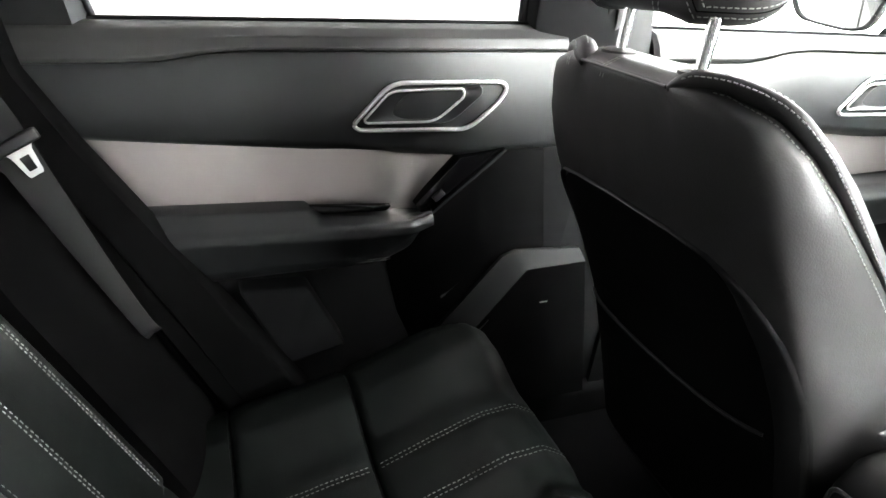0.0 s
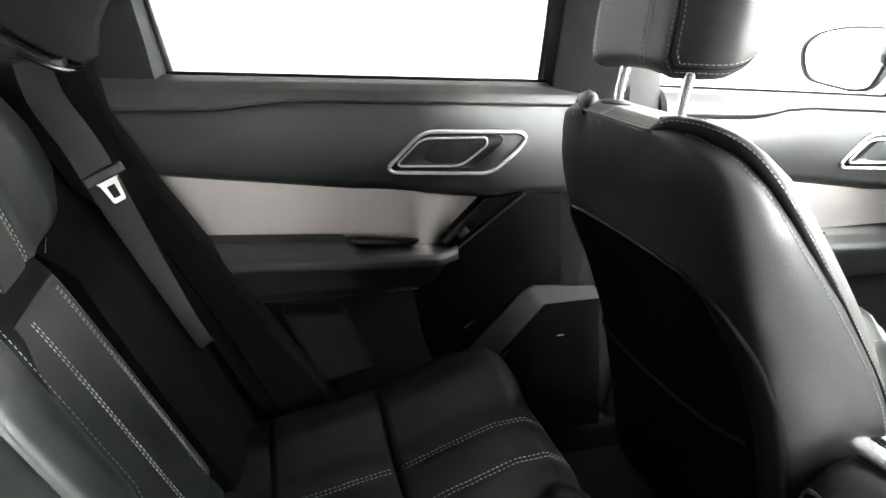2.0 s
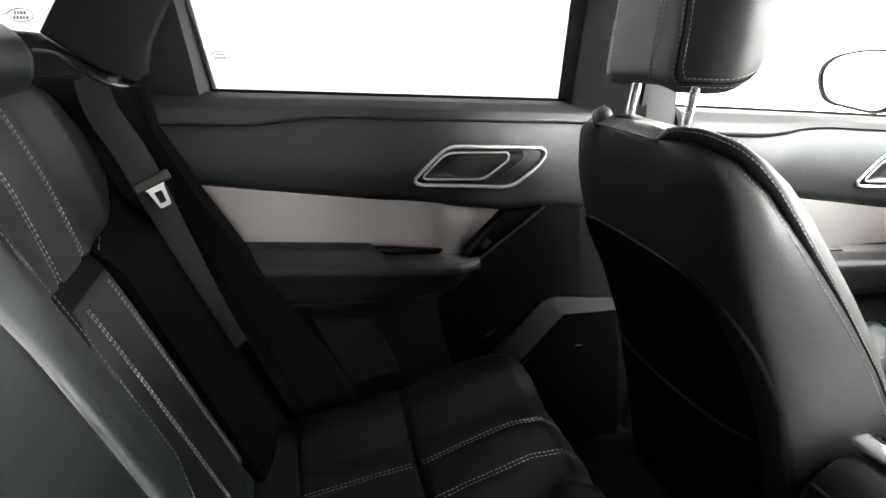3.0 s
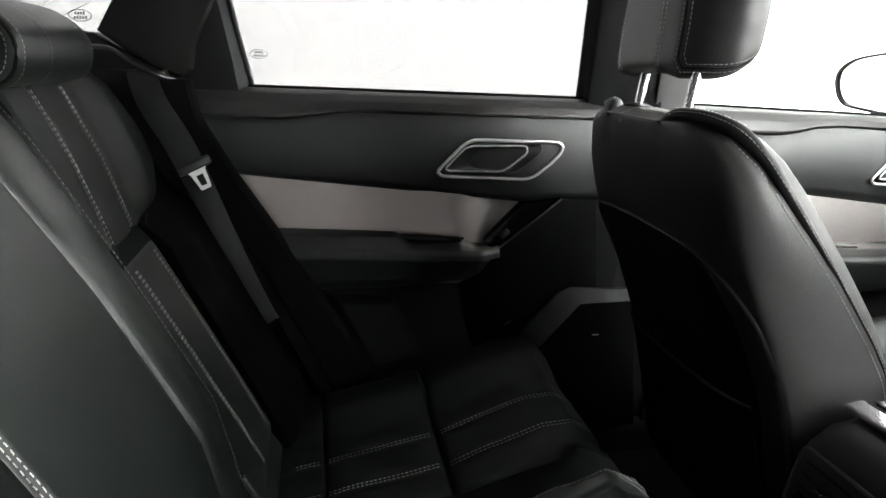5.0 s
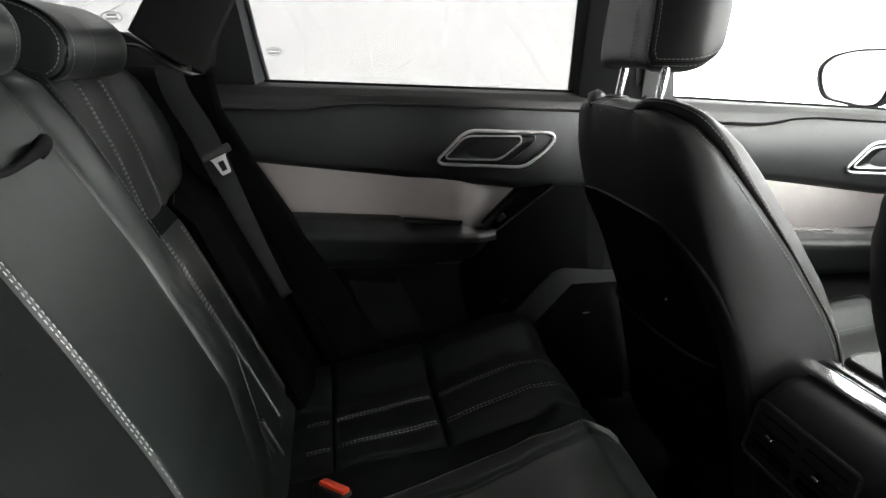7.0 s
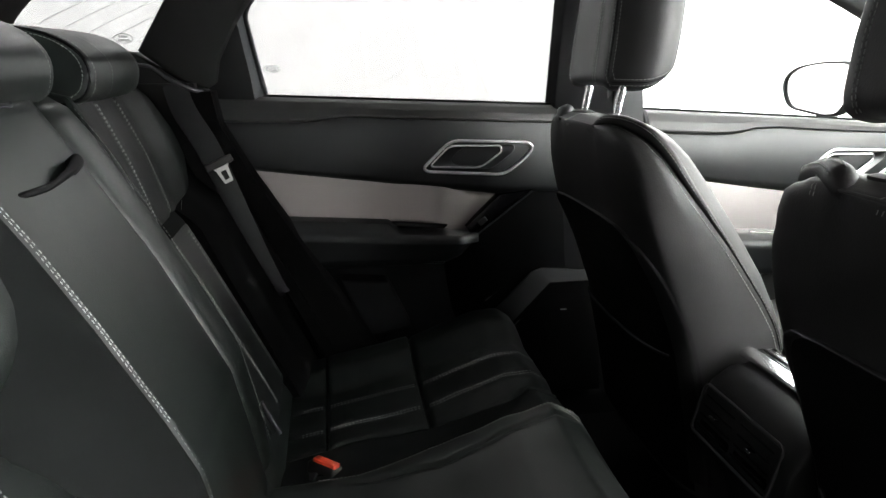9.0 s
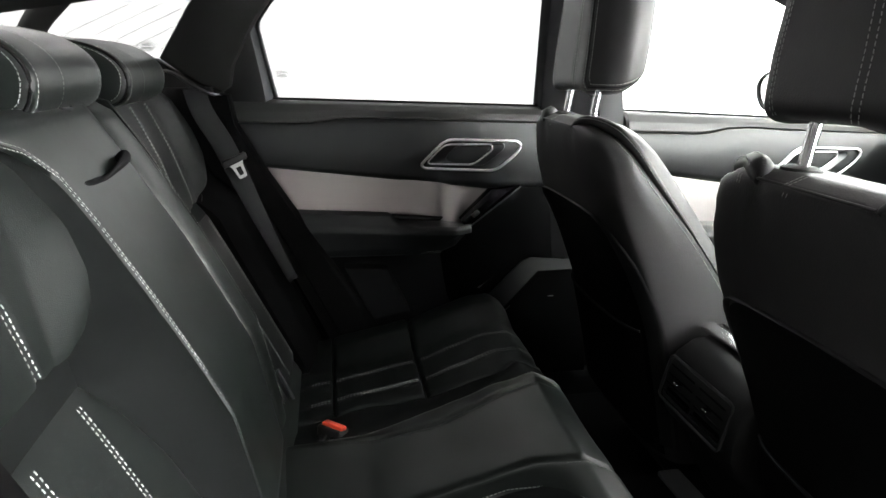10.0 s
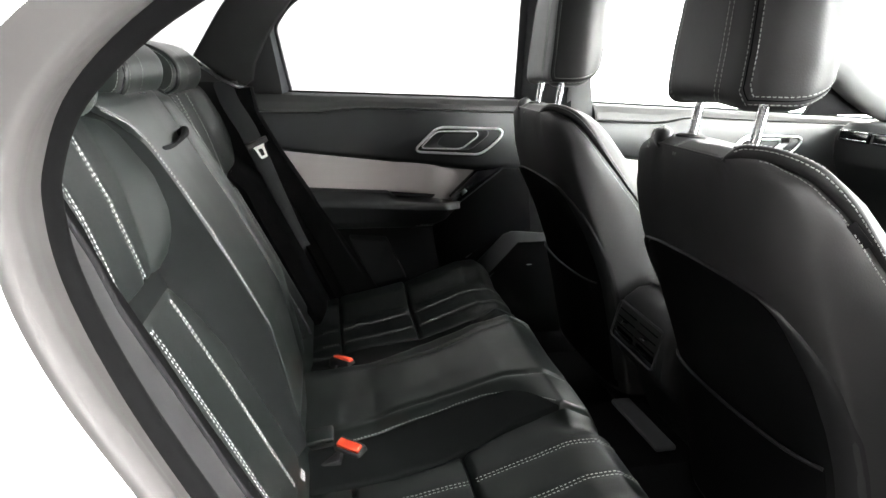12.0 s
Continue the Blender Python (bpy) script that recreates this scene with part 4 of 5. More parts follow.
def front_seat(pc, tag_side):
    """pc: the middle of the seat in y."""
    c = pc
    st = thing("car_seat", (0.8, c, 0.45), "black leather front seat with pale stitching and a dark back panel", "car seat", "front seats")
    loops = []
    for z in [0.60, 0.66, 0.72, 0.78, 0.84, 0.88, 0.92, 0.96, 1.0, 1.03, 1.06, 1.09, 1.12, 1.145, 1.165, 1.185, 1.20, 1.213, 1.224, 1.233, 1.239, 1.243, 1.246, 1.249, 1.252]:
        half = half_section(z)
        lp = [Vector((p.x, c - p.y, z)) for p in reversed(half[1:])] + [Vector((p.x, c + p.y, z)) for p in half]
        for q in lp:
            # the tuck where the shoulder seam begins
            q.x += 0.004 * sm(1.165, 1.22, z) * (1 - sm(1.235, 1.245, z)) * math.exp(-((abs(q.y - c) - 0.083) / 0.007) ** 2)
        ex, e = edge_at(z)
        ex = max(ex, half[-1].x)
        for i in range(1, 24):
            t = 1 - 2 * i / 24
            lp.append(Vector((ex + max(0.0, front_x(z) - ex) * max(0.0, 1 - t ** 4) ** 0.5, c + e * t, z - 0.004 * (1 - t * t) * sm(1.235, 1.252, z))))
        loops.append(lp)
    skin = rings(loops, LEATHER_SIDE, "backrest", 60)
    tree = tree_of(skin)
    part("backrest", skin, st)

    # moulded back panel inside a sloping rim that broadens down the sides
    def top_z(yo):
        return ip(abs(yo), [0, 0.10, 0.15, 0.175, 0.195, 0.208, 0.218, 0.225, 0.228], [1.096, 1.093, 1.087, 1.075, 1.056, 1.034, 1.008, 0.975, 0.93])

    rim_out = [(-0.2285, z) for z in np.linspace(0.63, 0.92, 14)] + [(yo, top_z(yo)) for yo in np.linspace(-0.228, 0.228, 90)] + [(0.2285, z) for z in np.linspace(0.92, 0.63, 14)]
    n = len(rim_out)

    def rim_in(k):
        yo, z = rim_out[k]
        w = 0.0035 + 0.025 * sm(0.155, 0.225, abs(yo))
        a, b = rim_out[max(0, k - 1)], rim_out[min(n - 1, k + 1)]
        t = Vector((b[0] - a[0], b[1] - a[1]))
        t = t.normalized() if t.length > 0 else Vector((1, 0))
        nn = Vector((t.y, -t.x))
        if nn.dot(Vector((-yo, 0.8 - z))) < 0:
            nn = -nn
        return yo + nn.x * w, z + nn.y * w, w

    def flange(u, v):
        k = round(u * (n - 1))
        yo, z = rim_out[k]
        yi, zi, w = rim_in(k)
        xo = back_at(yo, z) - 0.0035
        xi = back_at(yi, zi) - 0.0030
        return xo + (xi - xo) * v - 0.0030 * math.sin(math.pi * v), c + yo + (yi - yo) * v, z + (zi - z) * v
    part("panel_rim", slab(flange, n - 1, 6, (0.010, 0, 0), LIT_RIM, "panel_rim", 70), st, "satin rim of the back panel, coloured lighter to look lit")

    def panel(u, v):
        yo = -0.222 + 0.444 * u
        yo = max(-0.2055, min(0.2055, yo))
        zt = top_z(yo * 0.228 / 0.206) - 0.003
        z = 0.61 + (zt - 0.61) * v
        return back_at(yo, z) - 0.0022, c + yo, z
    part("back_panel", slab(panel, 44, 34, (0.012, 0, 0), BACK_SHELL, "back_panel", 60), st, "matt dark moulded back panel")

    def pocket(u, v):
        yo = -0.188 + 0.376 * u
        z = 0.62 + (0.866 - 0.004 * math.sin(math.pi * u) - 0.62) * v
        return back_at(yo, z) - 0.0035 - 0.009 * max(0.0, math.sin(math.pi * u)) ** 0.5 * (0.4 + 0.6 * v), c + yo, z
    part("map_pocket", slab(pocket, 24, 14, (0.006, 0, 0), BACK_SHELL, "map_pocket"), st, "black map pocket on the seat back")
    part("pocket_rim", tube([Vector(pocket(u, 1.0)) for u in np.linspace(0, 1, 24)], 0.0026, LIT_RIM, sides=8, name="pocket_rim"), st)

    # rolled shoulders in front of the seam, with stitching on either side of it
    for sd in (1, -1):
        line = smooth_line([(x, c + sd * a, z) for x, a, z in SEAM], 110)
        f = [i / 110 for i in range(111)]
        fade = [1 - sm(0.24, 0.66, t) for t in f]
        grow = [sm(-0.05, 0.085, t) for t in f]
        ctr = [p + Vector((0.0015 + 0.003 * k, -0.0015 * sd, 0.001 + (0.0075 if sd < 0 else 0.0035) * k * g)) for p, k, g in zip(line, fade, grow)]
        rad = [(0.0028 + (0.0072 if sd < 0 else 0.0118) * k) * (0.15 + 0.85 * g) for k, g in zip(fade, grow)]
        roll = tube(ctr, rad, SIDE_ROLL, sides=14, name="shoulder_roll", up=(1, 0, 0))
        part("shoulder_roll", roll, st, "rolled leather shoulder seam")
        rt = tree_of(roll)
        low = [p + Vector((-0.005, 0.004 * sd, -0.0075)) for p in line[15:100]]
        sew(tree, low, st, gap=0.0064, length=0.0043, width=0.0017, lift=0.0012)
        high = [p + Vector((-0.010, 0.012 * sd, 0.010)).normalized() * r for p, r in zip(ctr, rad)][6:100]
        inner = [p + Vector((-0.004, -0.010 * sd, 0.010)).normalized() * r for p, r in zip(ctr, rad)][10:60]
        sew(rt, inner, st, gap=0.0066, length=0.0043, width=0.0014, lift=0.0010)
        sew(rt, high, st, gap=0.0064, length=0.0043, width=0.0014, lift=0.0011)
    for yo in (0.035, 0.122):
        for k in (-0.003, 0.003):
            sew(tree, [(xb(1.236) - 0.004 + 0.034 * t, c + yo + k, 1.2335 + 0.030 * t) for t in (0.0, 0.25, 0.5, 0.75, 1.0)], st, gap=0.0055, width=0.0012)
    crown = [(xb(1.240) + 0.002, c + y, 1.2425) for y in np.linspace(-0.083, 0.095, 30)]
    part("top_piping", tube(crown, 0.0019, LEATHER_SIDE, sides=8, name="top_piping"), st)
    if tag_side:
        along = Vector((0.045, -0.020, -0.062)).normalized()
        face = Vector((-0.55, -0.72, 0.0))
        face = (face - along * face.dot(along)).normalized()
        m = Matrix((along, face.cross(along), face)).transposed().to_4x4()
        m.translation = Vector((0.522, c - 0.221, 1.178)) + face * 0.006
        part("side_tag", block((0.032, 0.013, 0.003), TAG, m, bevel=0.001, name="side_tag"), st, "small grey fabric tag")

    # seat cushion
    def seat(u, v):
        x = 0.70 + 0.50 * u
        yo = -0.26 + 0.52 * v
        z = 0.70 + 0.07 * u + 0.045 * sm(0.15, 0.22, abs(yo)) - 0.05 * sm(0.9, 1.0, u) - 0.03 * sm(0.235, 0.26, abs(yo))
        return x, c + yo, z
    part("seat_cushion", slab(seat, 30, 30, (0, 0, -0.14), LEATHER, "seat_cushion"), st)
    for yo in (0.16, -0.16):
        line = [(0.70 + 0.5 * u, c + yo, seat(u, (yo + 0.26) / 0.52)[2] + 0.001) for u in np.linspace(0.1, 0.9, 40)]
        stitches(line, (0, 0, 1), st)
    part("seat_base", block((0.42, 0.44, 0.14), PLASTIC, Matrix.Translation((0.92, c, 0.51)), bevel=0.03, name="seat_base"), st)

    # head restraint: a flat stitched rear face and a panel folded round each side
    h = thing("head_restraint", (0.50, c, 1.25), "black leather front head restraint with pale stitching on chrome posts, raised", "head restraint", "front head restraints")
    HALF = [(0.0, 0.0), (0.0004, 0.05), (0.002, 0.078), (0.0075, 0.0965), (0.014, 0.104), (0.034, 0.124), (0.062, 0.1375), (0.090, 0.133), (0.113, 0.113), (0.130, 0.075), (0.138, 0.03)]
    ring2 = [(x, y) for x, y in HALF] + [(x, -y) for x, y in reversed(HALF[1:])]
    outline = smooth_line([(x, y, 0) for x, y in ring2], 96, closed=True)
    yc = c + 0.029

    def hr_pt(i, t):
        """A point of the skin: i round the outline, t from bottom to top."""
        p = outline[i % 96]
        z = 1.302 + 0.222 * t
        inset = ip(t, [0, 0.008, 0.025, 0.05, 0.09, 0.13, 0.80, 0.88, 0.94, 0.98, 1.0], [0.030, 0.017, 0.008, 0.003, 0.0006, 0.0, 0.0, 0.004, 0.012, 0.024, 0.040])
        k = ip(t, [0, 0.30, 1.0], [0.985, 1.0, 0.86])
        q = Vector((p.x - 0.066, p.y * k * (1.16 if p.y > 0 else 1.0)))
        L = q.length
        q = q * max(0.05, (L - inset) / L)
        front = sm(0.05, 0.135, p.x)
        w = max(0.0, min(0.97, (p.x - 0.040) / 0.098))
        side = sm(0.07, 0.10, abs(p.y)) * (1 - front)
        zz = z + 0.078 * (1 - math.sqrt(1 - w * w)) * max(0.0, 1 - t / 0.6) - 0.006 * side * (1 - sm(0.0, 0.30, t))
        return Vector((0.462 + 0.066 + q.x + 0.10 * (z - 1.302), yc + q.y, zz))
    ts = [0, 0.008, 0.018, 0.03, 0.045, 0.065, 0.09, 0.12, 0.16] + list(np.linspace(0.21, 0.80, 14)) + [0.84, 0.88, 0.91, 0.94, 0.965, 0.985, 1.0]
    cush = rings([[hr_pt(i, t) for i in range(96)] for t in ts], LEATHER_SIDE, "cushion", 60)
    part("cushion", cush, h)
    ht = tree_of(cush)

    def on_face(yo, t):
        k = min(range(48), key=lambda i: abs(abs(outline[i].y) - abs(yo)) if outline[i].x < 0.05 else 9)
        i = k if yo > 0 else -k
        return hr_pt(i, t)
    for yo in (0.078, -0.042):
        for d in (-0.0032, 0.0032):
            sew(ht, [on_face(yo + d, t) for t in np.linspace(0.03, 0.97, 50)], h, gap=0.0064, length=0.0044, width=0.0014, lift=0.0010)
    # seam round the outer side panel, stitched on both sides
    def side_path(yo, tb):
        back = [on_face(-yo, t) for t in np.linspace(0.97, tb + 0.05, 40)]
        k0 = min(range(48), key=lambda i: abs(outline[i].y - yo) if outline[i].x < 0.05 else 9)
        low = [hr_pt(-i, tb) for i in range(k0 + 3, 44)]
        return smooth_line(back + low, 150)
    sew(ht, side_path(0.0865, 0.045), h, gap=0.0064, length=0.0044, width=0.0014, lift=0.0010)
    sew(ht, side_path(0.0985, 0.085), h, gap=0.0064, length=0.0044, width=0.0014, lift=0.0010)
    seam = [ht.find_nearest(p)[0] for p in side_path(0.0925, 0.065)]
    part("seam_piping", tube(seam, 0.0009, RUBBER, sides=6, name="seam_piping"), h)
    for k in (0.075, -0.075):
        post = part("post", tube([(0.480, c + k, 1.235), (0.487, c + k, 1.28), (0.496, c + k, 1.33)], 0.0070, CHROME, sides=16, name="post", up=(0, 1, 0)), h, "chrome post")
        part("collar", tube([(0.480, c + k, 1.240), (0.481, c + k, 1.2535), (0.4812, c + k, 1.2560)], [0.022, 0.021, 0.014], PLASTIC, sides=24, name="collar", up=(0, 1, 0)), post)
    return st


front_seat(0.376, False)
front_seat(-0.380, True)


# ---- far doors ----
def shift_plate(pts, dx, dz):
    return [(x + dx, z + dz) for x, z in pts]


def even(outline, n):
    """n points evenly spaced along a closed outline."""
    P = [Vector(p) for p in outline] + [Vector(outline[0])]
    d = [0.0]
    for a, b in zip(P, P[1:]):
        d.append(d[-1] + (b - a).length)
    return [Vector((ip(k / n * d[-1], d, [p.x for p in P]), ip(k / n * d[-1], d, [p.y for p in P]))) for k in range(n)]


def pull_handle(door, dx, dz, y):
    """Chrome-ringed inner door handle: ring, dark bowl, lever with an opening."""
    outer = shift_plate([(0.217, 1.106), (0.280, 1.1675), (0.466, 1.1595), (0.475, 1.147), (0.458, 1.124), (0.408, 1.0855), (0.226, 1.097)], dx, dz)
    ring = round_poly(outer, [0.010, 0.024, 0.012, 0.012, 0.02, 0.022, 0.008], 6)
    # Dull black here paints the shade in the hollow behind the lever.
    bowl = part("handle_bowl", plate(shift_plate([(0.222, 1.107), (0.282, 1.163), (0.463, 1.155), (0.470, 1.146), (0.455, 1.126), (0.407, 1.0900), (0.230, 1.101)], dx, dz), y + 0.006, 0.012, SEAL_AND_SHADE, bevel=0.002, name="handle_bowl", r=0.012), door, "handle bowl, coloured dull black for a dark hollow")
    part("handle_ring", tube([(p.x, y - 0.003, p.y) for p in ring], 0.0036, BRIGHT_RING, closed=True, sides=10, name="handle_ring"), bowl, "chrome ring")
    rim = even(round_poly(shift_plate([(0.232, 1.112), (0.276, 1.1570), (0.430, 1.1560), (0.432, 1.143), (0.376, 1.099), (0.238, 1.1065)], dx, dz), [0.006, 0.016, 0.006, 0.008, 0.020, 0.006], 6), 72)
    hole = even(round_poly(shift_plate([(0.2955, 1.122), (0.318, 1.151), (0.391, 1.1505), (0.392, 1.139), (0.352, 1.1075), (0.306, 1.110)], dx, dz), [0.016, 0.020, 0.006, 0.010, 0.016, 0.010], 6), 72)
    k0 = min(range(72), key=lambda k: (hole[k] - rim[0]).length)
    hole = hole[k0:] + hole[:k0]
    loops = [[Vector((p.x, y + 0.006, p.y)) for p in rim], [Vector((p.x, y - 0.006, p.y)) for p in rim]]
    for t, back in ((0.05, -0.0075), (0.16, -0.0065), (0.40, -0.0030), (0.70, 0.0), (0.92, 0.0012), (1.0, 0.0030)):
        loops.append([Vector((a.x + (b.x - a.x) * t, y + back, a.y + (b.y - a.y) * t)) for a, b in zip(rim, hole)])
    loops.append([Vector((p.x, y + 0.0065, p.y)) for p in hole])
    part("handle_lever", rings(loops, SATIN, "handle_lever", 30, cap=False), bowl, "satin metal pull lever with a dished opening")
    # A thin bright tube stands in for the highlight along the lever's edge.
    frame_line = round_poly(shift_plate([(0.2335, 1.1125), (0.277, 1.1555), (0.397, 1.1535), (0.399, 1.140), (0.350, 1.1035), (0.239, 1.108)], dx, dz), [0.006, 0.016, 0.006, 0.008, 0.018, 0.006], 6)
    part("lever_highlight", tube([(p.x, y - 0.0072, p.y) for p in frame_line], 0.0020, BRIGHT_RING, closed=True, sides=10, name="lever_highlight"), bowl, "bright tube for the highlight on the lever's edge")
    return bowl


# far rear door
rd = thing("rear_door", (0.2, 0.80, 0.45), "black trimmed closed rear car door with a brushed metal inlay", "car door", "far doors", "structure")


def belt_top(x):
    return ip(x, [-0.27, -0.127, 0.534, 0.60], [1.272, 1.2665, 1.2405, 1.237])


def crease_z(x):
    return ip(x, [-0.27, -0.08, -0.05, 0.0, 0.03, 0.07, 0.53, 0.6], [1.219, 1.2125, 1.213, 1.219, 1.222, 1.2225, 1.203, 1.200])


def belt_pt(u, v):
    x = -0.262 + 0.850 * u
    t, b = belt_top(x), crease_z(x)
    y = ip(v, [0, 0.15, 0.35, 0.6, 0.85, 1], [0.815, 0.803, 0.786, 0.774, 0.768, 0.770])
    z = b + (t - b) * ip(v, [0, 0.15, 0.35, 0.6, 0.85, 1], [1.0, 0.985, 0.86, 0.52, 0.12, 0.0])
    return x, y, z


part("belt_trim", slab(belt_pt, 60, 22, (0, 0.02, 0), LIT_SILL_SKIN, "belt_trim", 60), rd, "soft black window sill trim, coloured lighter to look lit")
part("sill_strip", tube([(x, 0.816, belt_top(x) + 0.001) for x in np.linspace(-0.135, 0.54, 20)], 0.004, RUBBER, sides=8, name="sill_strip"), rd)


def low_line(x):
    return ip(x, [-0.2, -0.15, 0.40, 0.56], [1.111, 1.105, 1.036, 1.036])


def upper_pt(u, v):
    x = -0.262 + 0.850 * u
    t, b = crease_z(x) - 0.002, low_line(x)
    z = t + (b - t) * v
    y = 0.771 - 0.010 * math.sin(math.pi * min(1, v * 1.02)) ** 0.7 + 0.010 * sm(0.93, 1.0, v)
    return x, y, z


part("upper_panel", slab(upper_pt, 60, 24, (0, 0.03, 0), DOOR_SKIN, "upper_panel", 60), rd, "soft black upper door panel")


def inlay_y(x):
    return 0.786 - 0.012 * sm(0.10, 0.24, x) + 0.022 * sm(0.25, 0.36, x)


def inlay_pt(u, v):
    x = -0.19 + 0.60 * u
    t = low_line(x) + 0.004
    b = ip(x, [-0.19, -0.09, 0.14, 0.16, 0.30, 0.335, 0.41], [1.0, 0.99, 0.975, 0.955, 0.955, 0.945, 1.03])
    z = t + (b - t) * v
    return x, inlay_y(x) - 0.01 * v, z


part("metal_inlay", slab(inlay_pt, 70, 14, (0, 0.006, 0), INLAY, "metal_inlay", 60), rd, "brushed warm-grey metal inlay")
# slanted switch strip
sw = part("switch_strip", plate([(0.318, 0.962), (0.334, 0.938), (0.352, 0.950), (0.478, 1.046), (0.436, 1.040), (0.398, 1.037)], 0.762, 0.03, GLOSS_BLACK, bevel=0.002, name="switch_strip"), rd, "gloss black window switch strip")
part("switch", block((0.022, 0.008, 0.012), PLASTIC, Matrix.Translation((0.358, 0.760, 0.975)) @ pose(0, 0, 0, 0, -40, 0), bevel=0.002, name="switch"), sw)
part("strip_edge", tube([(0.335, 0.757, 0.9365), (0.353, 0.757, 0.950), (0.478, 0.757, 1.045)], 0.002, GREY_PLASTIC, sides=6, name="strip_edge"), sw)


# armrest: top shelf, rolled face, recessed pull slot
def arm_pt(u, v):
    x = -0.14 + 0.485 * u
    zt = ip(x, [-0.14, -0.09, 0.135, 0.158, 0.27, 0.345], [1.003, 1.0, 0.985, 0.968, 0.962, 0.940])
    zf = ip(x, [-0.14, 0.34], [0.986, 0.950])
    zb = ip(x, [-0.14, 0.0, 0.25, 0.30, 0.345], [0.890, 0.886, 0.882, 0.900, 0.932])
    out = ip(x, [-0.14, 0.20, 0.30, 0.345], [0.0, 0.0, 0.010, 0.045])
    k = [0, 0.2, 0.38, 0.46, 0.55, 0.8, 0.92, 1.0]
    y = ip(v, k, [0.782, 0.735, 0.706, 0.699, 0.698, 0.712, 0.724, 0.760]) + out
    z = ip(v, k, [zt, zt - 0.002, zf - 0.001, zf - 0.008, zf - 0.02, zb + 0.02, zb, zb - 0.004])
    return x, y, z


part("armrest", slab(arm_pt, 60, 40, (0, 0.012, 0), DOOR_SKIN, "armrest", 60), rd, "padded black armrest")
arm_line = [(x, 0.7225, ip(x, [-0.14, 0.0, 0.25], [0.897, 0.892, 0.889])) for x in np.linspace(-0.10, 0.262, 40)]
stitches(arm_line, (0, -1, -0.2), rd, gap=0.005, length=0.0042, rows=(-0.002, 0.002), width=0.0009, material=PALE_INK)
part("pull_slot", plate([(0.140, 0.986), (0.270, 0.974), (0.262, 0.965), (0.158, 0.970)], 0.7405, 0.012, GLOSS_BLACK, bevel=0.002, name="pull_slot"), rd, "gloss black pull recess")
# forward and lower panels, coloured near black to stand for the shade there
part("forward_panel", plate([(0.340, 0.935), (0.480, 1.042), (0.56, 1.036), (0.60, 0.60), (0.48, 0.50), (0.30, 0.62), (0.27, 0.865)], lambda x, z: 0.776 + 0.02 * sm(0.95, 0.8, z), 0.03, SEAL_AND_SHADE, bevel=0.006, name="forward_panel"), rd, "forward door panel, coloured near black for shade")
part("lower_panel", plate([(-0.14, 0.90), (0.31, 0.90), (0.36, 0.55), (0.02, 0.50), (-0.02, 0.75)], 0.792, 0.03, RUBBER, bevel=0.004, name="lower_panel"), rd)
part("lower_ridge", tube([(0.372, 0.786, 0.765), (0.456, 0.786, 0.829)], 0.0025, GREY_PLASTIC, sides=6, name="lower_ridge"), rd)
part("pocket_flap", plate([(0.018, 0.852), (0.130, 0.842), (0.186, 0.722), (0.082, 0.70)], lambda x, z: 0.742 + 0.25 * max(0.0, z - 0.828), 0.05, RUBBER, bevel=0.008, name="pocket_flap", r=0.008), rd, "black plastic pocket flap")


# speaker cover: a faceted face coloured dark as shade, a broad top bevel coloured lighter as lit
spk = part("speaker_cover", plate([(0.405, 0.690), (0.525, 0.818), (0.645, 0.818), (0.66, 0.66), (0.67, 0.52), (0.40, 0.52)], 0.745, 0.03, SEAL_AND_SHADE, bevel=0.002, name="speaker_cover"), rd, "moulded speaker cover, coloured near black for shade")
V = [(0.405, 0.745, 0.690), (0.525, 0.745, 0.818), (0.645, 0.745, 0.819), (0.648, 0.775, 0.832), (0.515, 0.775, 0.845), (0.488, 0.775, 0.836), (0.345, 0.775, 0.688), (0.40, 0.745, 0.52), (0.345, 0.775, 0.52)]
part("speaker_bevel", mesh_of("speaker_bevel", V + [(a, b + 0.015, c) for a, b, c in V], [(0, 1, 5, 6), (1, 2, 3, 4), (1, 4, 5), (0, 6, 8, 7), (9, 15, 14, 10), (10, 13, 12, 11), (10, 14, 13), (9, 16, 17, 15), (2, 11, 12, 3), (3, 12, 13, 4), (4, 13, 14, 5), (5, 14, 15, 6), (6, 15, 17, 8), (8, 17, 16, 7), (7, 16, 9, 0), (0, 9, 10, 1), (1, 10, 11, 2)], LIT_BEVEL, 25), spk, "bevelled edge, coloured lighter to look lit")
part("speaker_mark", block((0.016, 0.001, 0.0018), PALE_INK, Matrix.Translation((0.563, 0.7438, 0.746)), bevel=0, name="speaker_mark"), spk)
part("speaker_slot", tube([(0.427, 0.7445, 0.700), (0.452, 0.7445, 0.726)], 0.0012, GREY_PLASTIC, sides=6, name="speaker_slot"), spk)
pull_handle(rd, 0.0, 0.0, 0.761)
# door shell, window frame and pane
part("shell", plate([(-0.24, 1.25), (0.55, 1.235), (0.62, 0.46), (0.14, 0.46), (-0.10, 0.95), (-0.24, 1.18)], 0.806, 0.06, PLASTIC, bevel=0.004, name="shell"), rd)
tilt_y = lambda z: 0.822 - 0.24 * (z - 1.25)
fr = part("window_frame", tube(smooth_line([(-0.125, tilt_y(1.26), 1.258), (-0.136, tilt_y(1.30), 1.31), (-0.153, tilt_y(1.40), 1.405), (-0.156, tilt_y(1.44), 1.440), (-0.137, tilt_y(1.47), 1.472), (-0.108, tilt_y(1.5), 1.502), (-0.04, tilt_y(1.54), 1.544), (0.1, tilt_y(1.56), 1.565)], 40), 0.005, GREY_PLASTIC, sides=8, name="window_frame"), rd, "black window frame")
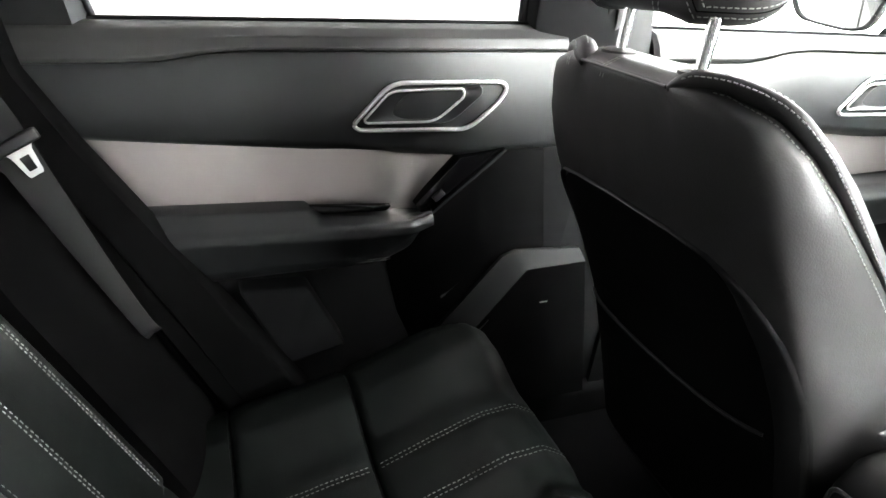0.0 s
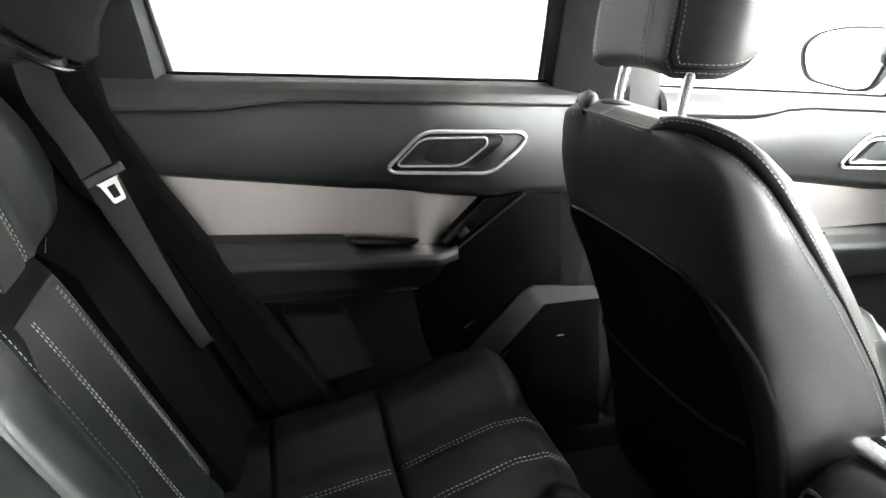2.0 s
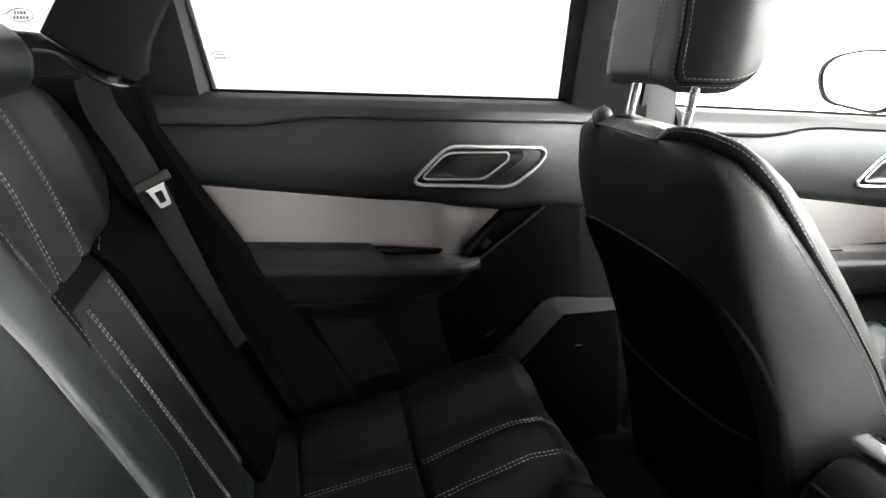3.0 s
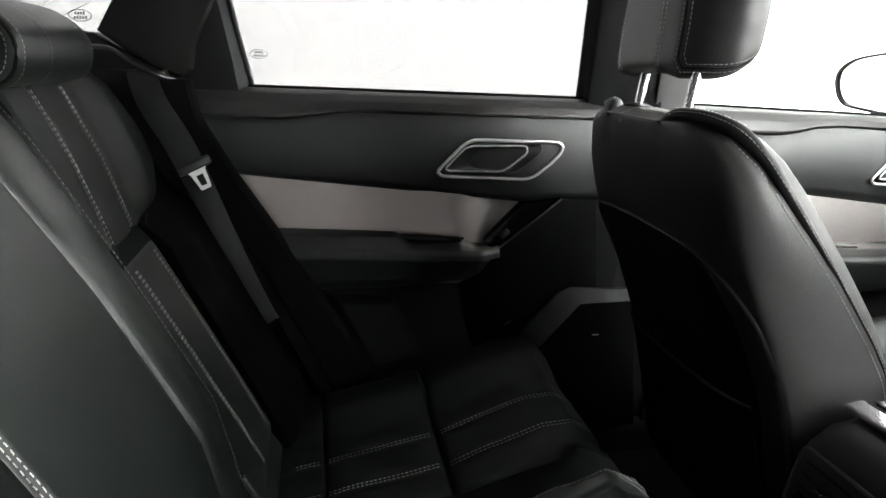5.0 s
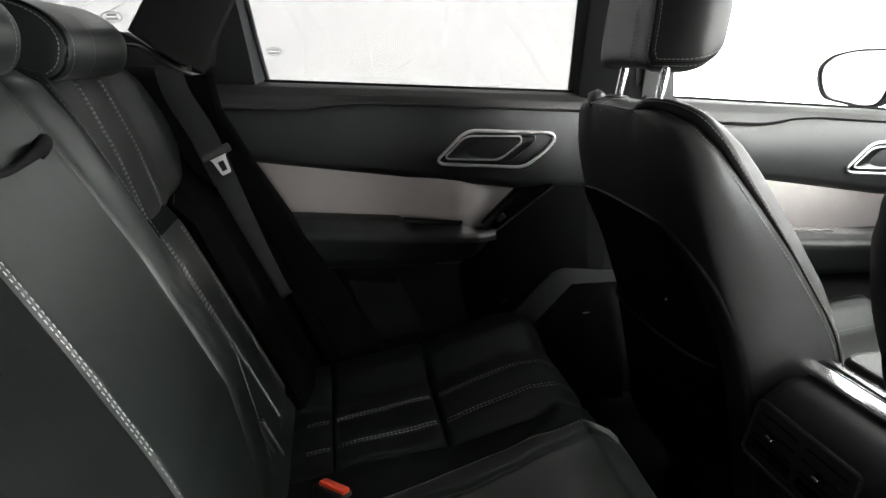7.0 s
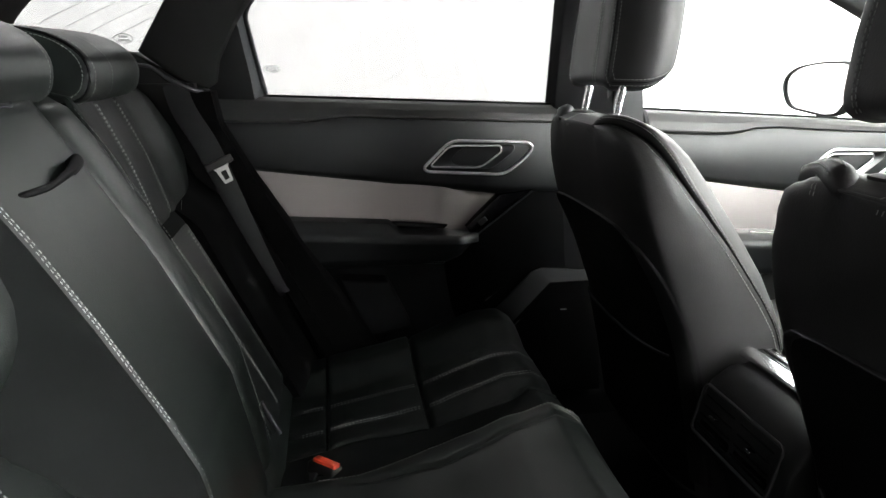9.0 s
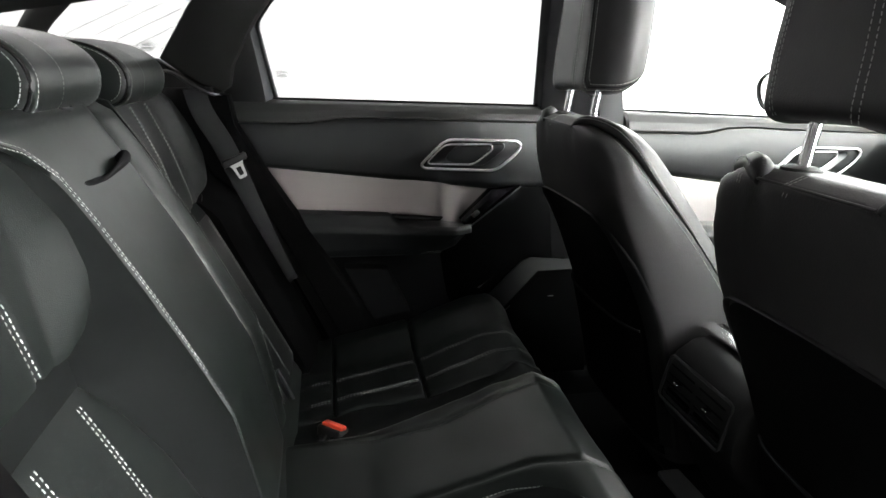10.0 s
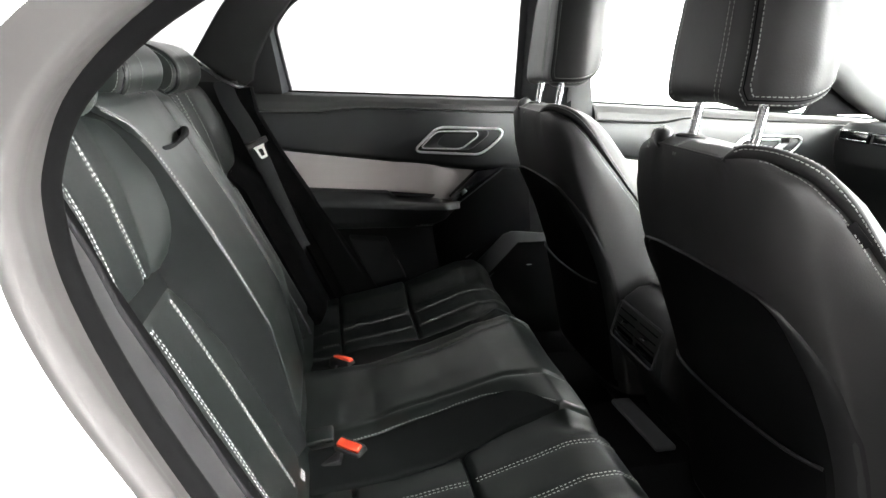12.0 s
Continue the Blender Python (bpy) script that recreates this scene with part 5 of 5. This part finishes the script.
part("rear_frame_panel", plate([(-0.148, 1.252), (-0.160, 1.31), (-0.178, 1.43), (-0.155, 1.495), (-0.10, 1.545), (-0.04, 1.585), (-0.08, 1.58), (-0.17, 1.47), (-0.225, 1.36), (-0.245, 1.30), (-0.25, 1.25)], lambda x, z: tilt_y(z) - 0.030, 0.03, PLASTIC, bevel=0.004, name="rear_frame_panel"), fr, "black plastic frame corner panel")
edge = [(-0.125, 1.252), (-0.137, 1.31), (-0.156, 1.42), (-0.153, 1.45), (-0.12, 1.50), (-0.06, 1.55)]
el = smooth_line([(x, 0, z) for x, z in edge], 30)
# The reveal is coloured lighter than the frame, for light from the glass.
part("frame_reveal", slab(lambda u, v: (el[round(u * 30)].x - 0.024 * (1 - v), tilt_y(el[round(u * 30)].z) - 0.030 + 0.034 * v, el[round(u * 30)].z), 30, 4, (-0.004, 0.006, 0), GREY_PLASTIC, "frame_reveal", 60), fr, "window frame reveal, coloured grey to look lit")
part("front_frame", plate([(0.528, 1.235), (0.522, 1.58), (0.560, 1.58), (0.566, 1.23)], lambda x, z: tilt_y(z) - 0.006, 0.03, RUBBER, bevel=0.004, name="front_frame"), fr)
part("pane", plate([(-0.17, 1.22), (0.56, 1.20), (0.55, 1.58), (-0.10, 1.58), (-0.19, 1.44)], lambda x, z: tilt_y(z) + 0.006, 0.004, REAR_GLASS, bevel=0, name="pane"), rd, "tinted glass pane")
etched_mark(rd, -0.1115, 1.3265, 0.0155, lambda z: tilt_y(z) + 0.004)

# far front door
fd = thing("front_door", (1.2, 0.80, 0.45), "black trimmed closed front car door with a chrome handle and a mirror", "car door", "far doors", "structure")


def fbelt_top(x):
    return ip(x, [0.70, 0.77, 1.25, 1.55, 1.8], [1.229, 1.227, 1.199, 1.178, 1.16])


def fcrease(x):
    return ip(x, [0.70, 0.86, 0.955, 1.0, 1.04, 1.10, 1.25, 1.55, 1.8], [1.177, 1.170, 1.166, 1.170, 1.179, 1.181, 1.171, 1.155, 1.14])


def fbelt_pt(u, v):
    x = 0.765 + 0.98 * u
    t, b = fbelt_top(x), fcrease(x)
    y = ip(v, [0, 0.15, 0.35, 0.6, 0.85, 1], [0.815, 0.803, 0.786, 0.772, 0.764, 0.768])
    return x, y, b + (t - b) * ip(v, [0, 0.15, 0.35, 0.6, 0.85, 1], [1.0, 0.985, 0.88, 0.55, 0.14, 0.0])


part("belt_trim", slab(fbelt_pt, 60, 20, (0, 0.02, 0), LIT_SILL_SKIN, "belt_trim", 60), fd, "soft black window sill trim, coloured lighter to look lit")


def fupper_pt(u, v):
    x = 0.765 + 0.98 * u
    t, b = fcrease(x) - 0.002, ip(x, [0.765, 1.03, 1.30, 1.75], [1.075, 1.034, 0.996, 0.96])
    z = t + (b - t) * v
    return x, 0.770 - 0.010 * math.sin(math.pi * v) ** 0.7 + 0.02 * sm(0.9, 1.0, v), z


part("upper_panel", slab(fupper_pt, 60, 20, (0, 0.03, 0), DOOR_SKIN, "upper_panel", 60), fd, "soft black upper door panel")


def finlay_pt(u, v):
    x = 0.765 + 0.80 * u
    t = ip(x, [0.765, 1.03, 1.30, 1.75], [1.077, 1.036, 0.998, 0.962])
    return x, 0.790 - 0.008 * v, t + (0.915 - t) * v


part("metal_inlay", slab(finlay_pt, 40, 10, (0, 0.006, 0), INLAY, "metal_inlay", 60), fd, "brushed warm-grey metal inlay")


def farm_pt(u, v):
    x = 0.765 + 0.70 * u
    zt, zb = ip(x, [0.765, 1.40], [0.938, 0.905]), 0.815
    k = [0, 0.2, 0.38, 0.46, 0.55, 0.8, 0.92, 1.0]
    y = ip(v, k, [0.785, 0.735, 0.706, 0.699, 0.698, 0.712, 0.724, 0.760])
    return x, y, ip(v, k, [zt, zt - 0.002, zt - 0.012, zt - 0.02, zt - 0.032, zb + 0.02, zb, zb - 0.004])


part("armrest", slab(farm_pt, 40, 30, (0, 0.012, 0), DOOR_SKIN, "armrest", 60), fd, "padded black armrest")
stitches([(x, 0.7225, 0.822) for x in np.linspace(0.80, 1.44, 60)], (0, -1, -0.2), fd, gap=0.005, length=0.0042, rows=(-0.002, 0.002), width=0.0009, material=GREY_PLASTIC)
part("pull_slot", plate([(1.045, 0.925), (1.17, 0.918), (1.16, 0.910), (1.06, 0.914)], 0.742, 0.012, GLOSS_BLACK, bevel=0.002, name="pull_slot"), fd, "gloss black pull recess")
part("lower_panel", plate([(0.76, 0.83), (1.60, 0.83), (1.60, 0.45), (0.70, 0.45)], 0.790, 0.03, PLASTIC, bevel=0.004, name="lower_panel"), fd)
part("shell", plate([(0.765, 1.22), (1.75, 1.15), (1.75, 0.42), (0.70, 0.42)], 0.822, 0.05, PLASTIC, bevel=0.004, name="shell"), fd)
part("sill_strip", tube([(x, 0.816, fbelt_top(x) + 0.001) for x in np.linspace(0.765, 1.74, 20)], 0.004, RUBBER, sides=8, name="sill_strip"), fd)
pull_handle(fd, 0.970, -0.041, 0.760)
part("pane", plate([(0.765, 1.20), (1.70, 1.13), (1.45, 1.34), (1.08, 1.52), (0.70, 1.58)], lambda x, z: tilt_y(z) + 0.004, 0.004, CLEAR_GLASS, bevel=0, name="pane"), fd, "clear glass pane")
eye_ref = Vector((0.0, -0.60, 1.34))


def on_mirror(x, z):
    """The point of the mirror's plane, which faces the rear, in line with (x, 1.05, z)."""
    d = Vector((x, 1.05, z)) - eye_ref
    k = (1.05 + 3.12 - 2.4 * eye_ref.x - eye_ref.y) / (d.y + 2.4 * d.x)
    return eye_ref + d * k


rim = [Vector((0.0, 0, 0)) + on_mirror(p.x, p.y) for p in round_poly([(1.300, 1.245), (1.296, 1.292), (1.335, 1.322), (1.41, 1.336), (1.52, 1.338), (1.552, 1.318), (1.556, 1.27), (1.515, 1.183), (1.46, 1.177), (1.325, 1.205)], 0.03, 4)]
mn = Vector((0.923, 0.385, 0))
cen_m = sum(rim, Vector()) / len(rim)
loops = [[cen_m + (p - cen_m) * k + mn * h for p in rim] for k, h in ((0.91, 0.004), (0.93, -0.008), (1.0, -0.006), (1.025, 0.012), (0.99, 0.035), (0.86, 0.07), (0.5, 0.095))]
mir = part("door_mirror", rings(loops, PLASTIC, "door_mirror", 60), fd, "black door mirror housing with a gloss rim")
part("mirror_glass", rings([[cen_m + (p - cen_m) * 0.925 + mn * h for p in rim] for h in (0.0, 0.003)], MIRROR, "mirror_glass", 30), mir, "mirror glass reflecting the white studio")
part("mirror_arm", tube([(1.47, 0.80, 1.13), (1.46, 0.85, 1.15), (1.45, 0.92, 1.18)], 0.025, PLASTIC, name="mirror_arm"), mir)


# near front door, out of view: closes the cabin and blocks low side light
nd = thing("front_door", (1.2, -0.82, 0.45), "black trimmed closed driver's door, out of view", "car door", "", "structure")
part("panel", plate([(0.74, 1.20), (1.75, 1.14), (1.75, 0.42), (0.70, 0.42)], -0.77, 0.06, DOOR_SKIN, bevel=0.01, name="panel", sign=-1), nd)
part("armrest", block((0.60, 0.07, 0.10), DOOR_SKIN, Matrix.Translation((1.1, -0.735, 0.87)), bevel=0.02, name="armrest"), nd)
part("pane", plate([(0.765, 1.19), (1.70, 1.13), (1.45, 1.34), (1.08, 1.52), (0.70, 1.58)], lambda x, z: -tilt_y(z), 0.004, CLEAR_GLASS, bevel=0, name="pane", sign=-1), nd)


# ---- seat belts ----
def belt():
    b = thing("seat_belt", (-0.2, 0.64, 0.75), "grey webbing rear seat belt with its steel tongue parked on it", "seat belt", "")
    path = smooth_line([(-0.300, 0.690, 1.300), (-0.280, 0.656, 1.250), (-0.242, 0.640, 1.185), (-0.212, 0.630, 1.115), (-0.163, 0.628, 0.995), (-0.118, 0.628, 0.890), (-0.106, 0.640, 0.862)], 50)
    V, F = [], []
    for i, p in enumerate(path):
        d = (path[min(i + 1, 50)] - path[max(i - 1, 0)]).normalized()
        wv = Vector((0.89, 0.26, 0.39))
        wv = (wv - d * wv.dot(d)).normalized()
        nn = d.cross(wv).normalized()
        if nn.y > 0:
            nn = -nn
        q = p + Vector((0.004, -0.004, 0))
        k = 1 - 0.5 * sm(0.40, 0.85, i / 50)
        for e in (-0.0235, -0.0215, 0, 0.0215, 0.0235):
            fold = 0.003 * (1 - k) * (1 if abs(e) > 0.001 else -1)
            V.append(q + wv * e * k + nn * ((0.0008 if abs(e) < 0.022 else 0.0) + fold))
        for e in (0.0235, 0, -0.0235):
            V.append(q + wv * e * k - nn * 0.0012)
    for i in range(len(path) - 1):
        for k in range(8):
            F.append((i * 8 + k, i * 8 + (k + 1) % 8, (i + 1) * 8 + (k + 1) % 8, (i + 1) * 8 + k))
    part("webbing", mesh_of("webbing", V, F, WEBBING, 60), b)
    d = Vector((0.42, -0.10, -0.90)).normalized()
    wv = Vector((0.89, 0.26, 0.39))
    wv = (wv - d * wv.dot(d)).normalized()
    if wv.cross(d).y > 0:
        wv = -wv
    m = Matrix((wv, d, wv.cross(d))).transposed().to_4x4()
    m.translation = Vector((-0.2145, 0.629, 1.1465))
    part("stop", block((0.058, 0.016, 0.012), PLASTIC, m, bevel=0.004, name="stop"), b, "black plastic tongue grip")
    m2 = m.copy()
    m2.translation = m.translation + d * 0.008
    out = [(-0.0165, 0.0), (0.0165, 0.0), (0.0135, 0.005), (0.0098, 0.032), (0.008, 0.035), (-0.008, 0.035), (-0.0098, 0.032), (-0.0135, 0.005)]
    inn = [(-0.006, 0.009), (0.006, 0.009), (0.006, 0.011), (0.0053, 0.027), (0.0045, 0.028), (-0.0045, 0.028), (-0.0053, 0.027), (-0.006, 0.011)]
    loops = []
    for pts, h in ((out, -0.0012), (out, 0.0012), (inn, 0.0012), (inn, -0.0012), (out, -0.0012)):
        loops.append([m2 @ Vector((x * 0.95, y * 0.98, h + 0.005)) for x, y in pts])
    part("tongue", rings(loops, STEEL, "tongue", 30, cap=False), b, "bright steel tongue")
    # guide surround at the shoulder
    g = thing("belt_guide", (-0.29, 0.72, 1.26), "black plastic seat belt guide with a polished lip", "belt guide", "", "structure")
    lip = smooth_line([(-0.372, 0.700, 1.338), (-0.335, 0.680, 1.333), (-0.300, 0.668, 1.309), (-0.262, 0.672, 1.290), (-0.244, 0.690, 1.284)], 24)
    part("lip", tube(lip, [0.0036] * 25, SATIN, sides=10, name="lip"), g, "polished lip")
    part("surround", plate([(-0.385, 1.25), (-0.235, 1.235), (-0.238, 1.283), (-0.262, 1.286), (-0.30, 1.305), (-0.335, 1.330), (-0.385, 1.335)], lambda x, z: (0.735 + 0.05 * (x + 0.24)), 0.02, PLASTIC, bevel=0.003, name="surround"), g)


belt()

# belt on the far B-pillar
fb = thing("front_seat_belt", (0.68, 0.74, 0.8), "grey webbing front seat belt hanging on the centre pillar", "seat belt")
part("webbing", block((0.046, 0.0022, 0.32), WEBBING, Matrix.Translation((0.665, 0.752, 1.37)) @ pose(0, 0, 0, 8, -6, 0), bevel=0.0006, seg=1, name="webbing"), fb)


# ---- centre console ----
con = thing("centre_console", (0.8, 0, 0.55), "dark centre console with rear air vents and bright trim strips", "console")


def con_prof(x):
    return ip(x, [0.57, 0.60, 0.66, 1.6], [0.112, 0.122, 0.130, 0.135])


loops = []
for x, z0, z1 in ((0.572, 0.765, 0.800), (0.577, 0.745, 0.835), (0.592, 0.73, 0.868), (0.622, 0.70, 0.888), (0.66, 0.60, 0.893), (0.70, 0.56, 0.897), (1.2, 0.56, 0.90), (1.75, 0.56, 0.90)):
    w = con_prof(x)
    lp = []
    for i in range(32):
        a = i / 32 * math.tau
        lp.append(Vector((x, w * spow(math.cos(a), 0.35), (z0 + z1) / 2 + (z1 - z0) / 2 * spow(math.sin(a), 0.25))))
    loops.append(lp)
part("body", rings(loops, PLASTIC, "body", 40), con, "dark console body")
lid = round_poly([(0.702, -0.118), (1.07, -0.118), (1.07, 0.122), (0.702, 0.122)], [0.03, 0.02, 0.02, 0.03], 6)
loops = [[Vector((p.x + (0.885 - p.x) * k, p.y * (1 - k * 1.6), z)) for p in lid] for k, z in ((0.0, 0.880), (0.0, 0.899), (0.010, 0.905), (0.03, 0.908), (0.06, 0.909))]
part("lid", rings(loops, LEATHER, "lid"), con, "leather-covered console lid")
stitches([(p.x + (0.885 - p.x) * 0.028, p.y * 0.955, 0.9082) for p in (lid + lid[:1])], (0, 0, 1), con, gap=0.005, width=0.0008)
part("gloss_strip", block((0.030, 0.236, 0.010), GLOSS_BLACK, Matrix.Translation((0.682, 0, 0.897)), bevel=0.002, name="gloss_strip"), con)
part("strip_accent", block((0.011, 0.225, 0.004), CHROME, Matrix.Translation((0.681, 0, 0.903)) @ pose(0, 0, 0, 0, 8, 0), bevel=0.001, name="strip_accent"), con, "bright satin inner strip")
part("chrome_strip", block((0.027, 0.246, 0.012), CHROME, Matrix.Translation((0.652, 0, 0.8970)) @ pose(0, 0, 0, 0, -12, 0), bevel=0.0045, name="chrome_strip"), con, "broad satin trim strip")
# vents
vent = part("rear_vent", block((0.02, 0.205, 0.085), GREY_PLASTIC, Matrix.Translation((0.588, 0.012, 0.812)) @ pose(0, 0, 0, 0, 15, 0), bevel=0.008, name="rear_vent"), con, "dark grey rear air vent unit")
vm = Matrix.Translation((0.579, 0.012, 0.812)) @ pose(0, 0, 0, 0, 15, 0)
for s in (1, -1):
    part("vent_opening", block((0.008, 0.082, 0.062), GLOSS_BLACK, vm @ Matrix.Translation((0.001, 0.047 * s, 0)), bevel=0.003, name="vent_opening"), vent)
    for k in range(4):
        part("vent_slat", block((0.010, 0.078, 0.003), RUBBER, vm @ Matrix.Translation((-0.005, 0.047 * s, -0.024 + 0.016 * k)) @ pose(0, 0, 0, 0, 25, 0), bevel=0.0008, seg=1, name="vent_slat"), vent)
    part("vent_tab", block((0.014, 0.014, 0.005), CHROME, vm @ Matrix.Translation((-0.010, 0.047 * s, 0.004)), bevel=0.001, seg=1, name="vent_tab"), vent, "small bright vent tab")
part("vent_rim", tube([vm @ Vector((-0.006, y, z)) for y, z in [tuple(p) for p in round_poly([(-0.1, -0.04), (0.1, -0.04), (0.1, 0.04), (-0.1, 0.04)], 0.012, 4)]], 0.0028, PILLAR_GREY, closed=True, sides=6, name="vent_rim"), vent)
solo("tunnel_mat", block((0.044, 0.214, 0.012), MAT_GREY, Matrix.Translation((0.607, 0.019, 0.601)) @ pose(0, 0, 0, 0, 0, 2), bevel=0.004, name="tunnel_mat"), "dark grey ribbed mat strip on the centre tunnel", "mat")

# ---- dashboard ----
dash = thing("dashboard", (1.75, 0, 0.7), "black dashboard with slim bright-edged air vents", "dashboard")


def dash_pt(u, v):
    y = -0.74 + 1.48 * u
    k = [0, 0.18, 0.36, 0.45, 0.6, 0.8, 1.0]
    x = ip(v, k, [2.05, 1.78, 1.61, 1.565, 1.57, 1.61, 1.80]) - 0.02 * (y / 0.74) ** 2
    z = ip(v, k, [1.13, 1.165, 1.165, 1.130, 1.05, 0.96, 0.72])
    return x, y, z


part("top_pad", slab(dash_pt, 40, 30, (0.03, 0, -0.02), DOOR_SKIN, "top_pad", 60), dash, "soft black dashboard top")
for y0 in (0.66, 0.52):
    part("vent", block((0.02, 0.12, 0.035), GLOSS_BLACK, Matrix.Translation((1.553, y0, 1.128)) @ pose(0, 0, 0, 0, 12, 0), bevel=0.004, name="vent"), dash, "slim dark air vent")
    part("vent_edge", block((0.004, 0.118, 0.004), CHROME, Matrix.Translation((1.541, y0, 1.143)), bevel=0.001, seg=1, name="vent_edge"), dash, "bright vent edge")
    part("vent_edge", block((0.004, 0.118, 0.003), CHROME, Matrix.Translation((1.539, y0, 1.119)), bevel=0.001, seg=1, name="vent_edge"), dash, "bright vent edge")

ws = thing("windscreen", (1.6, 0, 1.15), "clear raked windscreen", "window", kind="structure")
part("pane", slab(lambda u, v: (2.05 - 1.03 * u, (-0.74 + 1.48 * v) * (1 - 0.13 * u), 1.12 + 0.42 * u), 10, 10, (0.004, 0, 0.004), CLEAR_GLASS, "pane"), ws)
ts = thing("tailgate_window", (-1.3, 0, 1.2), "tinted raked tailgate window", "window", kind="structure")
part("pane", slab(lambda u, v: (-1.38 + 0.35 * u, (-0.70 + 1.40 * v) * (1 - 0.10 * u), 1.14 + 0.38 * u), 8, 8, (-0.004, 0, 0.004), REAR_GLASS, "pane"), ts)
